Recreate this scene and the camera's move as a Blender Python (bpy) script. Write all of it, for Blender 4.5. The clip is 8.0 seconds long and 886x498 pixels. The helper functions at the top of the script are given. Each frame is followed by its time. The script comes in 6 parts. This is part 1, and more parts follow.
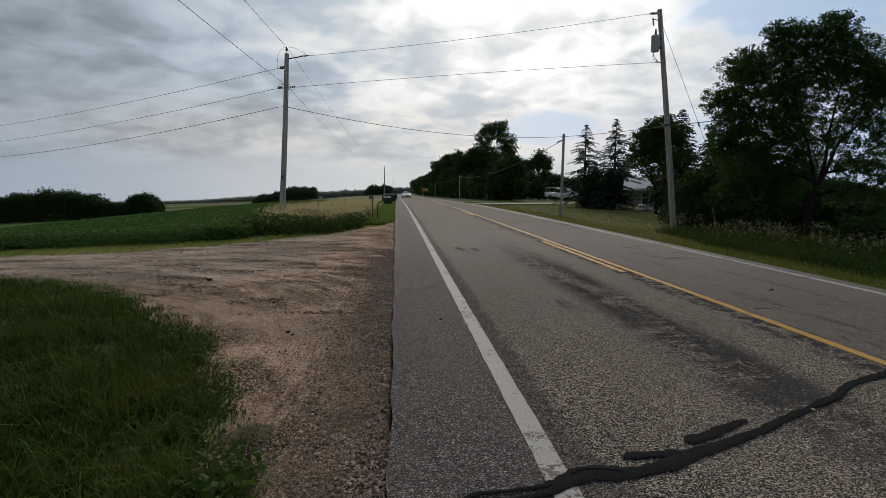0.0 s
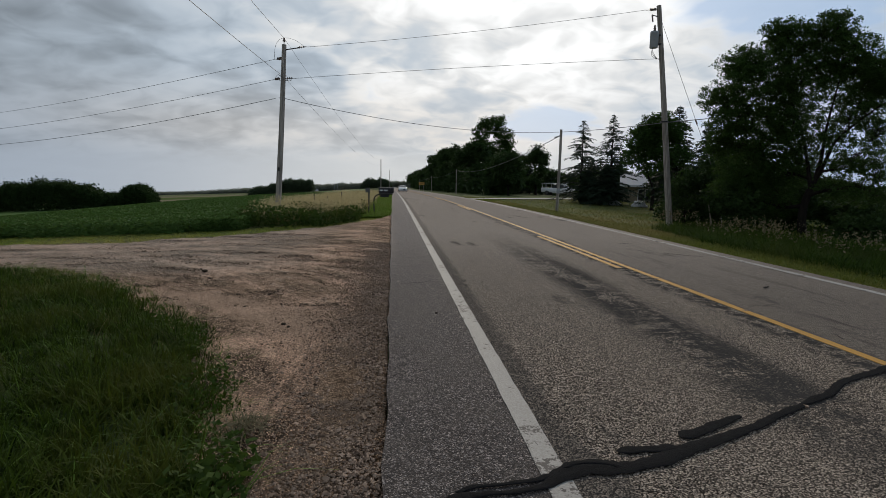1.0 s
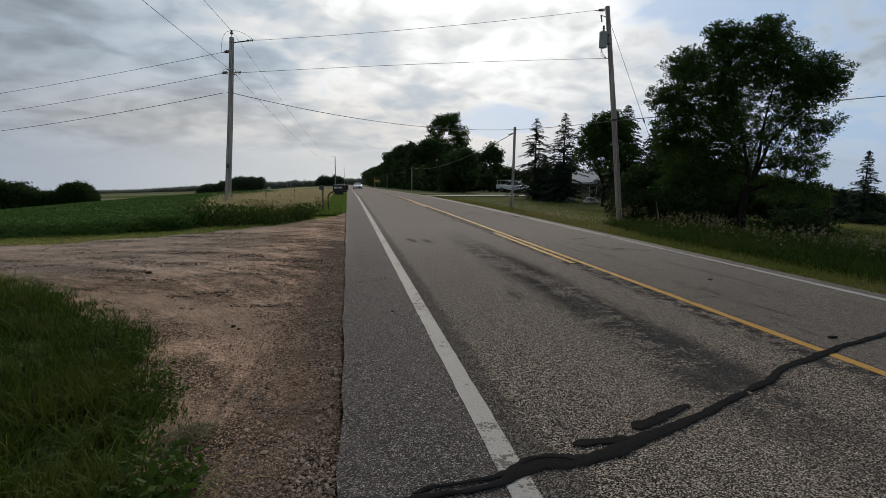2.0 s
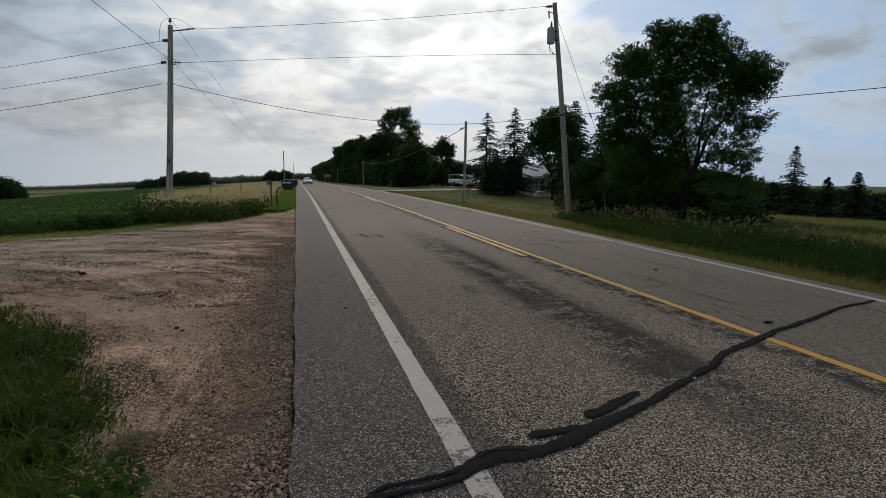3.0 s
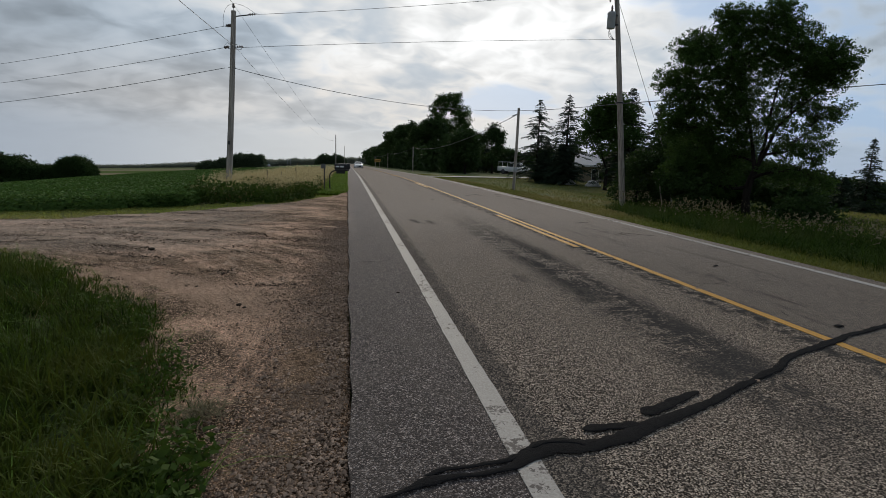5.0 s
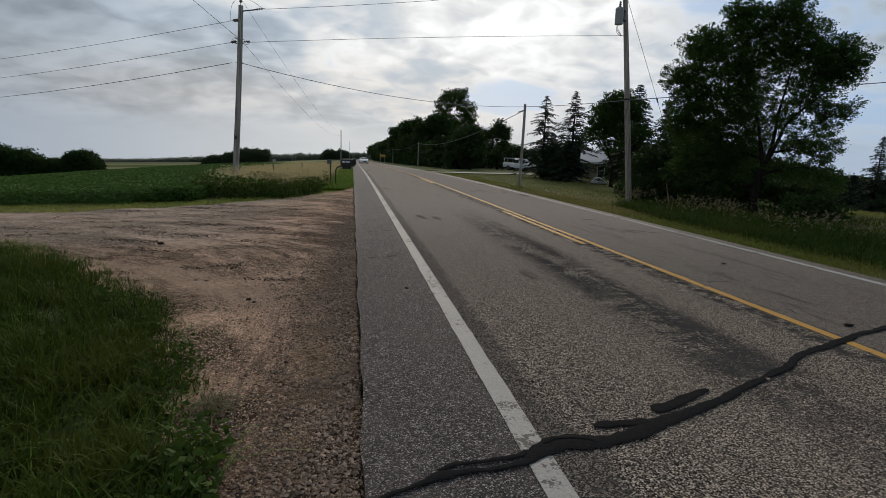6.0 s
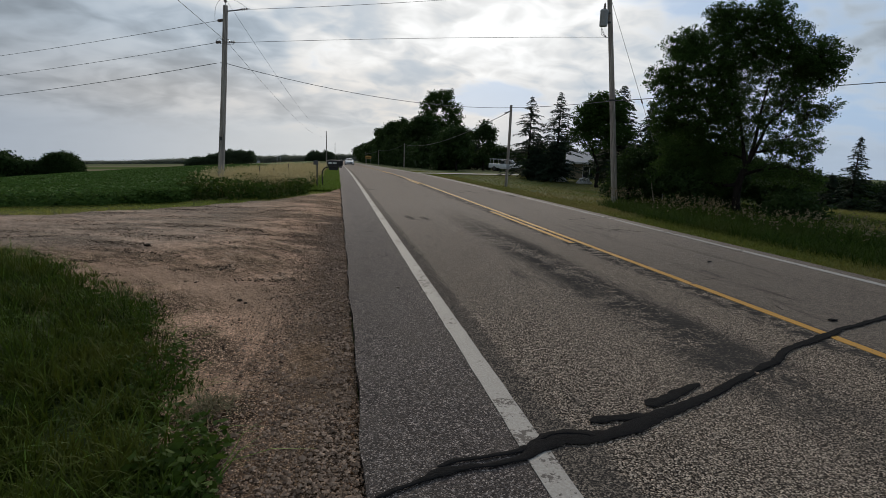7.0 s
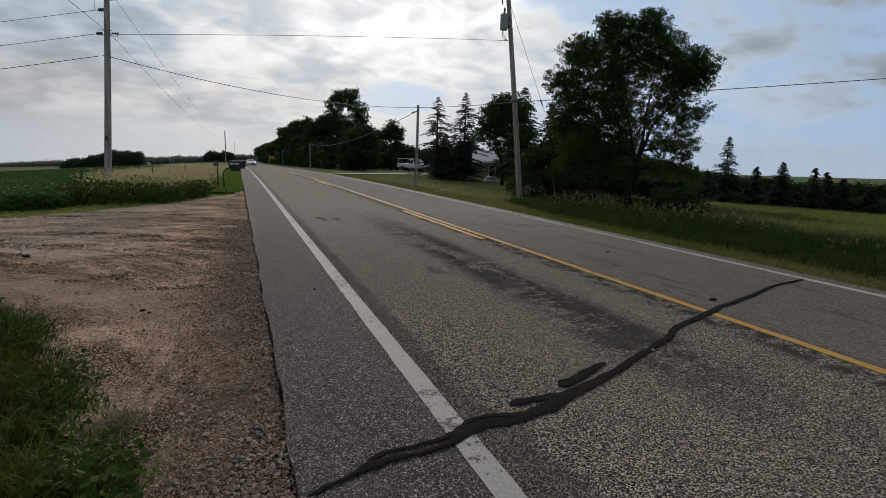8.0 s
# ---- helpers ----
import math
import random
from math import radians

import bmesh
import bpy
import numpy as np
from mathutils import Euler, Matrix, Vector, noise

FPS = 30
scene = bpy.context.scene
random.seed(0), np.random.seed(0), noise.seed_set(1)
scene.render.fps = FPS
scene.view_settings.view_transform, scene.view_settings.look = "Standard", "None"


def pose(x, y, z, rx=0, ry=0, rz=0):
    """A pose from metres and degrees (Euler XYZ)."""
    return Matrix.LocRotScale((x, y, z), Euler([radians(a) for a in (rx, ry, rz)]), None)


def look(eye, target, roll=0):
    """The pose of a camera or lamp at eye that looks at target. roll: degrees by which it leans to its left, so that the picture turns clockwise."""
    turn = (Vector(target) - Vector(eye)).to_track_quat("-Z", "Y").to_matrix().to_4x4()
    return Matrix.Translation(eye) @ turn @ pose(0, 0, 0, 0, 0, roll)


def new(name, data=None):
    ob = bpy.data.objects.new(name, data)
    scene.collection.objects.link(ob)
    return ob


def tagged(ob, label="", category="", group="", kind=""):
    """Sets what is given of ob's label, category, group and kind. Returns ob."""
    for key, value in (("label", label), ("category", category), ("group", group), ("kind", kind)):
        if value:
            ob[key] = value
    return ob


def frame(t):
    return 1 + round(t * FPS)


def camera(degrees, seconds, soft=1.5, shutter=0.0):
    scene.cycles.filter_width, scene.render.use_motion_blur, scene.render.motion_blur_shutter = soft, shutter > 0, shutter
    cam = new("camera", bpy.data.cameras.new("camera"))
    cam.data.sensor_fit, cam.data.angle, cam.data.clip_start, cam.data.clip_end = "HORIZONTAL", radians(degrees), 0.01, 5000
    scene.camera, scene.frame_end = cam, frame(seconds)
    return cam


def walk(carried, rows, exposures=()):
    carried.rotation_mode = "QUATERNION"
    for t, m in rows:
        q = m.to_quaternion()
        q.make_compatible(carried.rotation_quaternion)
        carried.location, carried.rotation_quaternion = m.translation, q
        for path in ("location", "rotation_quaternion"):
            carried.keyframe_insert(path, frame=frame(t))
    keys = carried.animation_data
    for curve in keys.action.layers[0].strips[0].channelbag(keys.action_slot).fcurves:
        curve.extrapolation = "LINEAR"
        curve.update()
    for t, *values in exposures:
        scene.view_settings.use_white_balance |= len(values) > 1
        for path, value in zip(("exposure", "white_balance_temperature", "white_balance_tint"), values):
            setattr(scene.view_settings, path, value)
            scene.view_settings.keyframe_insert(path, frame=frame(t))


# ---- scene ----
cam = camera(79.65, 8.0, soft=0.45)
PATH = [
    (0.0, 0.044, -0.067, 1.566, 83.18, -0.28, -5.03),
    (0.5, 0.037, -0.064, 1.560, 82.97, -0.66, -5.25),
    (1.0, 0.032, -0.057, 1.558, 82.57, -1.00, -5.40),
    (1.5, 0.031, -0.039, 1.554, 82.45, -1.09, -6.27),
    (2.0, 0.050, -0.013, 1.552, 82.35, -0.89, -10.14),
    (2.2, 0.060, -0.012, 1.558, 82.42, -0.91, -12.04),
    (3.3, 0.056, 0.054, 1.534, 81.43, -0.76, -15.39),
    (3.5, 0.043, 0.067, 1.529, 80.99, -0.74, -14.57),
    (4.0, 0.009, 0.077, 1.533, 80.42, -1.20, -12.51),
    (4.5, -0.008, 0.049, 1.547, 80.48, -1.57, -10.96),
    (6.0, -0.075, 0.039, 1.555, 79.84, -2.21, -9.53),
    (6.5, -0.108, 0.037, 1.549, 80.08, -2.39, -9.80),
    (7.0, -0.137, 0.032, 1.537, 80.02, -2.08, -11.05),
    (7.5, -0.138, -0.014, 1.525, 80.10, -2.02, -13.15),
    (8.0, -0.215, -0.031, 1.528, 80.31, -1.72, -20.83),
]
walk(cam, [(t, pose(*p)) for t, *p in PATH], exposures=[(0.0, 0.1), (8.0, 0.1)])

rng = np.random.default_rng(7)
SUN_AZ, SUN_EL = 13.0, 24.0          # degrees east of the road's direction, and up
SUN_DIR = Vector((math.sin(radians(SUN_AZ)) * math.cos(radians(SUN_EL)),
                  math.cos(radians(SUN_AZ)) * math.cos(radians(SUN_EL)), math.sin(radians(SUN_EL))))


# ---- node helpers ----
class Nodes:
    """Short hands for building a node tree."""

    def __init__(self, tree):
        self.t = tree
        tree.nodes.clear()

    def n(self, kind):
        return self.t.nodes.new(kind)

    def put(self, socket, value):
        if isinstance(value, bpy.types.NodeSocket):
            self.t.links.new(value, socket)
        else:
            socket.default_value = value

    def math(self, op, a, b=0.0, c=0.0, clamp=False):
        node = self.n("ShaderNodeMath")
        node.operation, node.use_clamp = op, clamp
        for s, v in zip(node.inputs, (a, b, c)):
            self.put(s, v)
        return node.outputs[0]

    def vmath(self, op, a, b=(0, 0, 0)):
        node = self.n("ShaderNodeVectorMath")
        node.operation = op
        self.put(node.inputs[0], a)
        self.put(node.inputs[1], b)
        return node.outputs["Value"] if op in ("DOT_PRODUCT", "LENGTH") else node.outputs[0]

    def mix(self, f, a, b, blend="MIX"):
        node = self.n("ShaderNodeMix")
        node.data_type, node.blend_type = "RGBA", blend
        self.put(node.inputs[0], f)
        self.put(node.inputs[6], a if isinstance(a, bpy.types.NodeSocket) else (*a, 1))
        self.put(node.inputs[7], b if isinstance(b, bpy.types.NodeSocket) else (*b, 1))
        return node.outputs[2]

    def noise(self, vec, scale, detail=4.0, rough=0.55, dist=0.0):
        node = self.n("ShaderNodeTexNoise")
        self.put(node.inputs["Vector"], vec)
        for k, v in (("Scale", scale), ("Detail", detail), ("Roughness", rough), ("Distortion", dist)):
            self.put(node.inputs[k], v)
        return node.outputs["Fac"]

    def voronoi(self, vec, scale, feature="F1", rand=1.0):
        node = self.n("ShaderNodeTexVoronoi")
        node.feature = feature
        self.put(node.inputs["Vector"], vec)
        node.inputs["Scale"].default_value = scale
        node.inputs["Randomness"].default_value = rand
        return node

    def ramp(self, f, lo, hi, a=0.0, b=1.0):
        node = self.n("ShaderNodeMapRange")
        node.interpolation_type = "SMOOTHSTEP"
        if lo > hi:
            lo, hi, a, b = hi, lo, b, a
        self.put(node.inputs[0], f)
        for i, v in zip((1, 2, 3, 4), (lo, hi, a, b)):
            node.inputs[i].default_value = v
        return node.outputs[0]

    def scaled(self, vec, s):
        return self.vmath("MULTIPLY", vec, s)

    def where(self):
        return self.n("ShaderNodeTexCoord").outputs["Object"]

    def xyz(self, vec):
        node = self.n("ShaderNodeSeparateXYZ")
        self.put(node.inputs[0], vec)
        return node.outputs

    def bump(self, height, strength, distance):
        node = self.n("ShaderNodeBump")
        self.put(node.inputs["Height"], height)
        node.inputs["Strength"].default_value = strength
        node.inputs["Distance"].default_value = distance
        return node.outputs[0]

    def surface(self, colour, rough=0.8, normal=None, metal=0.0, spec=0.4, leaf=0.0):
        p = self.n("ShaderNodeBsdfPrincipled")
        self.put(p.inputs["Base Color"], colour if isinstance(colour, bpy.types.NodeSocket) else (*colour, 1))
        self.put(p.inputs["Roughness"], rough)
        self.put(p.inputs["Metallic"], metal)
        self.put(p.inputs["Specular IOR Level"], spec)
        if normal is not None:
            self.put(p.inputs["Normal"], normal)
        out = p.outputs[0]
        if leaf:
            tr = self.n("ShaderNodeBsdfTranslucent")
            self.put(tr.inputs[0], colour if isinstance(colour, bpy.types.NodeSocket) else (*colour, 1))
            m = self.n("ShaderNodeMixShader")
            m.inputs[0].default_value = leaf
            self.t.links.new(out, m.inputs[1])
            self.t.links.new(tr.outputs[0], m.inputs[2])
            out = m.outputs[0]
        self.t.links.new(out, self.n("ShaderNodeOutputMaterial").inputs[0])


# ---- world and sun ----
def make_world():
    w = bpy.data.worlds.new("sky")
    scene.world = w
    w.use_nodes = True
    k = Nodes(w.node_tree)
    d = k.vmath("NORMALIZE", k.n("ShaderNodeTexCoord").outputs["Generated"])
    sky = k.n("ShaderNodeTexSky")
    sky.sky_type, sky.sun_disc = "NISHITA", False
    sky.sun_elevation, sky.sun_rotation = radians(SUN_EL), radians(SUN_AZ)
    sky.air_density, sky.dust_density, sky.ozone_density = 1.0, 1.5, 1.6
    blue = k.mix(1.0, sky.outputs[0], (0.06, 0.06, 0.06), "MULTIPLY")
    x, y, z = k.xyz(d)
    up = k.math("ADD", k.math("MAXIMUM", z, 0.0), 0.29)
    node = k.n("ShaderNodeCombineXYZ")
    k.put(node.inputs[0], k.math("DIVIDE", x, up))
    k.put(node.inputs[1], k.math("DIVIDE", y, up))
    flat = node.outputs[0]
    # broad soft banks of stratocumulus, drawn out into wisps
    big = k.noise(k.scaled(flat, (0.65, 0.9, 1.0)), 0.8, 3.0, 0.5, 0.3)
    mid = k.noise(k.scaled(flat, (1.0, 1.1, 1.0)), 2.3, 3.0, 0.5, 0.5)
    fine = k.noise(k.scaled(flat, (1.1, 1.2, 1.0)), 6.5, 3.0, 0.5, 0.5)
    thick = k.math("ADD", k.math("MULTIPLY", big, 0.42),
                   k.math("ADD", k.math("MULTIPLY", mid, 0.38), k.math("MULTIPLY", fine, 0.20)))
    sun = k.math("MAXIMUM", k.vmath("DOT_PRODUCT", d, tuple(SUN_DIR)), 0.0)
    wide = k.math("POWER", sun, 7.0)
    near = k.math("POWER", sun, 26.0)
    # thin cloud lets the sun glow through, thick cloud is grey
    level = k.math("ADD", 0.25, k.math("ADD", k.math("MULTIPLY", wide, 0.50), k.math("MULTIPLY", near, 0.40)))
    level = k.math("ADD", level, k.ramp(x, 0.30, 0.75, 0.0, 0.09))
    level = k.math("MULTIPLY", level, k.ramp(thick, 0.40, 0.60, 1.36, 0.70))
    node = k.n("ShaderNodeCombineColor")
    pale = k.ramp(level, 0.36, 0.85)
    k.put(node.inputs[0], k.math("MULTIPLY", level, k.ramp(pale, 0.0, 1.0, 0.85, 0.99)))
    k.put(node.inputs[1], k.math("MULTIPLY", level, k.ramp(pale, 0.0, 1.0, 0.99, 1.0)))
    k.put(node.inputs[2], k.math("MULTIPLY", level, k.ramp(pale, 0.0, 1.0, 1.14, 1.0)))
    cloud = node.outputs[0]
    # a pale warm haze lies low over the land
    low = k.ramp(z, 0.01, 0.20, 1.0, 0.0)
    haze = k.mix(k.ramp(x, 0.10, 0.62), k.mix(k.ramp(x, -0.62, -0.15), (0.36, 0.40, 0.46), (0.82, 0.73, 0.63)), (0.43, 0.53, 0.66))
    base = k.mix(k.ramp(x, -0.62, 0.05), (0.33, 0.38, 0.45), (0.60, 0.61, 0.61))
    base = k.mix(k.ramp(x, 0.25, 0.60), base, (0.38, 0.46, 0.57))
    haze = k.mix(k.ramp(z, 0.02, 0.10), base, haze)
    cloud = k.mix(k.math("MAXIMUM", k.math("MULTIPLY", low, k.ramp(thick, 0.36, 0.62, 0.88, 0.40)), k.ramp(z, 0.085, 0.015, 0.0, 0.92)), cloud, haze)
    # the cloud is broken low beside the road's end and towards the east
    az = k.math("ARCTAN2", x, y)
    du, dv = k.math("MULTIPLY", k.math("SUBTRACT", az, 0.27), 7.0), k.math("MULTIPLY", k.math("SUBTRACT", z, 0.105), 22.0)
    spot = k.ramp(k.math("ADD", k.math("MULTIPLY", du, du), k.math("MULTIPLY", dv, dv)), 0.0, 1.0, 1.0, 0.0)
    gap = k.math("ADD", k.math("ADD", k.math("MULTIPLY", mid, 0.7), k.math("MULTIPLY", fine, 0.3)),
                 k.math("ADD", k.ramp(az, -0.05, 0.80, 0.16, -0.045), k.math("MULTIPLY", spot, -0.19)))
    holes = k.math("MAXIMUM", k.ramp(gap, 0.35, 0.51, 0.16, 1.0), k.ramp(z, 0.06, 0.0))
    colour = k.mix(holes, k.mix(0.84, blue, (0.32, 0.47, 0.69)), cloud)
    bg = k.n("ShaderNodeBackground")
    k.put(bg.inputs[0], colour)
    bg.inputs[1].default_value = 1.0
    k.t.links.new(bg.outputs[0], k.n("ShaderNodeOutputWorld").inputs[0])


make_world()
sun_lamp = bpy.data.lights.new("sun", "SUN")
sun_lamp.energy, sun_lamp.angle, sun_lamp.color = 1.32, radians(14), (1.0, 0.87, 0.70)
new("sun", sun_lamp).matrix_world = look((0, 0, 30), Vector((0, 0, 30)) - SUN_DIR)


# ---- materials ----
def material(name):
    m = bpy.data.materials.new(name)
    m.use_nodes = True
    return m, Nodes(m.node_tree)


def plain(name, a, b, scale=8.0, rough=0.7, bump=0.0, metal=0.0, spec=0.4, stretch=(1, 1, 1)):
    """Two tones in cloudy patches with finer grain and relief."""
    m, k = material(name)
    v = k.scaled(k.where(), stretch)
    f = k.math("ADD", k.math("MULTIPLY", k.noise(v, scale), 0.6), k.math("MULTIPLY", k.noise(v, scale * 6.3, 3.0), 0.4))
    col = k.mix(k.ramp(f, 0.3, 0.7), a, b)
    nrm = k.bump(k.noise(v, scale * 5, 4.0), bump, 0.02) if bump else None
    k.surface(col, k.ramp(f, 0.2, 0.8, rough - 0.08, rough + 0.08), nrm, metal, spec)
    return m


def foliage(name, a, b, c, leaf=0.25, patch=0.25, rough=0.7):
    """Leaves and blades: each its own shade, in patches over the ground."""
    m, k = material(name)
    rnd = k.n("ShaderNodeNewGeometry").outputs["Random Per Island"]
    col = k.mix(rnd, a, b)
    col = k.mix(k.ramp(k.noise(k.where(), patch, 4.0), 0.42, 0.68), col, c)
    k.surface(col, rough, None, 0.0, 0.10, leaf)
    return m


def chip_seal():
    """Worn chip seal: pale stones in dark binder, bled and smooth along the wheel paths and the joints."""
    m, k = material("chip_seal")
    w = k.where()
    x, y, z = k.xyz(w)
    v = k.voronoi(w, 96.0)
    tone = k.xyz(v.outputs["Color"])[0]
    stone = k.mix(tone, (0.18, 0.145, 0.116), (0.72, 0.597, 0.483))
    stone = k.mix(k.ramp(v.outputs["Distance"], 0.42, 0.64), stone, (0.018, 0.016, 0.014))
    clot = k.ramp(k.noise(w, 40.0, 3.0, 0.6, 0.3), 0.49, 0.59)
    stone = k.mix(k.math("MULTIPLY", clot, 0.68), stone, (0.028, 0.025, 0.023))
    grit = k.noise(w, 190.0, 2.0)
    smooth = k.mix(grit, (0.020, 0.0195, 0.0195), (0.074, 0.070, 0.067))
    long = k.noise(k.scaled(w, (2.6, 0.35, 1.0)), 1.0, 6.0, 0.65, 0.5)
    ragged = k.noise(w, 5.0, 5.0, 0.7)
    streak = k.noise(k.scaled(w, (2.2, 3.6, 1.0)), 1.0, 7.0, 0.78, 0.5)
    # wheel path
    off = k.math("ABSOLUTE", k.math("SUBTRACT", x, k.math("ADD", 2.78, k.math("MULTIPLY", long, 0.4))))
    path = k.math("MULTIPLY", k.ramp(off, 0.16, 0.62, 1.0, 0.0),
                  k.math("MULTIPLY", k.ramp(k.math("ADD", k.math("ADD", k.math("MULTIPLY", long, 0.45), k.math("MULTIPLY", streak, 0.55)), k.math("MULTIPLY", k.math("SUBTRACT", k.noise(w, 26.0, 3.0, 0.6), 0.5), 0.45)), 0.41, 0.54),
                         k.math("MULTIPLY", k.ramp(y, 17.0, 8.0), k.ramp(y, 1.8, 3.6, 0.25, 1.0))))
    # one bare patch where the sealant crosses the wheel path
    px, py = k.math("MULTIPLY", k.math("SUBTRACT", x, 2.98), 1.7), k.math("MULTIPLY", k.math("SUBTRACT", y, 3.62), 2.6)
    bare = k.math("ADD", k.math("ADD", k.math("MULTIPLY", px, px), k.math("MULTIPLY", py, py)), k.math("MULTIPLY", k.noise(w, 7.0, 5.0, 0.7), 1.5))
    path = k.math("MAXIMUM", path, k.ramp(bare, 0.85, 1.5, 0.8, 0.0))
    # smooth seam beside the edge line and along the centre joint
    wide = k.ramp(y, 1.8, 3.4, 0.16, 0.0)
    seam = k.ramp(k.math("SUBTRACT", k.math("ADD", x, k.math("MULTIPLY", ragged, -0.34)), wide), 0.92, 1.05, 0.58, 0.0)
    mid = k.math("MULTIPLY", k.ramp(k.math("ABSOLUTE", k.math("SUBTRACT", x, 4.28)), 0.12, 0.34, 1.0, 0.0), k.ramp(ragged, 0.40, 0.58))
    # far lane is worn finer and more even
    far = k.ramp(x, 4.30, 4.50, 0.0, 0.72)
    patchy = k.math("MULTIPLY", k.ramp(k.noise(k.scaled(w, (1.0, 0.3, 1.0)), 0.8, 5.0, 0.6), 0.60, 0.68), 0.8)
    bled = k.math("MAXIMUM", k.math("MAXIMUM", path, seam), k.math("MAXIMUM", mid, patchy))
    even = k.mix(grit, (0.165, 0.141, 0.121), (0.30, 0.258, 0.222))
    even = k.mix(k.ramp(v.outputs["Distance"], 0.3, 0.65, 0.0, 0.5), even, (0.05, 0.047, 0.045))
    even = k.mix(k.math("MULTIPLY", clot, 0.45), even, (0.05, 0.045, 0.04))
    col = k.mix(far, stone, even)
    # long weathering and dust
    col = k.mix(k.ramp(k.noise(k.scaled(w, (0.8, 0.08, 1)), 0.9, 3.0), 0.35, 0.7, 0.0, 0.16), col, (0.26, 0.215, 0.175))
    # worn dark traces in the far lane
    trace = k.noise(k.scaled(w, (2.2, 0.30, 1.0)), 1.3, 7.0, 0.72, 0.6)
    col = k.mix(k.math("MULTIPLY", k.ramp(trace, 0.54, 0.66, 0.0, 0.7), k.ramp(x, 4.5, 4.9)), col, (0.06, 0.052, 0.046))
    # painted paler further along, for the bright stone tops of a grazing view
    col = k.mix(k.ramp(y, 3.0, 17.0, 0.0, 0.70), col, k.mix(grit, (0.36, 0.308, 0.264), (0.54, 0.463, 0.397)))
    speck = k.ramp(k.noise(w, 19.0, 4.0, 0.7, 0.3), 0.52, 0.62)
    col = k.mix(k.math("MULTIPLY", speck, k.ramp(y, 3.5, 7.0, 0.08, 0.30)), col, (0.09, 0.076, 0.065))
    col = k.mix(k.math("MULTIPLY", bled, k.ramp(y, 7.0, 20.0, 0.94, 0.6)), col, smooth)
    hgt = k.math("SUBTRACT", 1.0, v.outputs["Distance"])
    hgt = k.math("MULTIPLY", hgt, k.math("SUBTRACT", 1.0, k.math("MULTIPLY", bled, 0.75)))
    k.surface(col, k.ramp(bled, 0.0, 1.0, 0.9, 0.75), k.bump(hgt, 0.9, 0.007), 0.0, 0.0)
    return m


def shoulder_asphalt():
    m, k = material("shoulder_asphalt")
    w = k.where()
    v = k.voronoi(w, 135.0)
    tone = k.math("POWER", k.xyz(v.outputs["Color"])[0], 4.5)
    col = k.mix(tone, (0.044, 0.037, 0.036), (0.54, 0.46, 0.42))
    col = k.mix(k.ramp(k.noise(w, 52.0, 3.0, 0.6), 0.48, 0.62, 0.0, 0.6), col, (0.026, 0.0215, 0.021))
    col = k.mix(k.ramp(k.noise(w, 38.0, 3.0, 0.6), 0.62, 0.70, 0.0, 0.5), col, (0.22, 0.19, 0.165))
    col = k.mix(k.ramp(k.noise(w, 1.3, 5.0, 0.6), 0.38, 0.66, 0.0, 0.35), col, (0.12, 0.103, 0.088))
    x, y, z = k.xyz(w)
    dusty = k.math("MULTIPLY", k.ramp(k.math("ADD", x, k.math("MULTIPLY", k.noise(w, 3.0), 0.35)), 0.12, 0.42, 1.0, 0.0), k.ramp(y, 9.0, 14.0))
    col = k.mix(k.math("MULTIPLY", dusty, 0.75), col, (0.25, 0.20, 0.16))
    # distance paling put into the colour, as a low view angle brightens asphalt
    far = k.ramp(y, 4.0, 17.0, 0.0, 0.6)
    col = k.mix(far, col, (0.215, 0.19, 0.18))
    k.surface(col, 0.88, k.bump(k.math("SUBTRACT", 1.0, v.outputs["Distance"]), 0.9, 0.006), 0.0, 0.12)
    return m


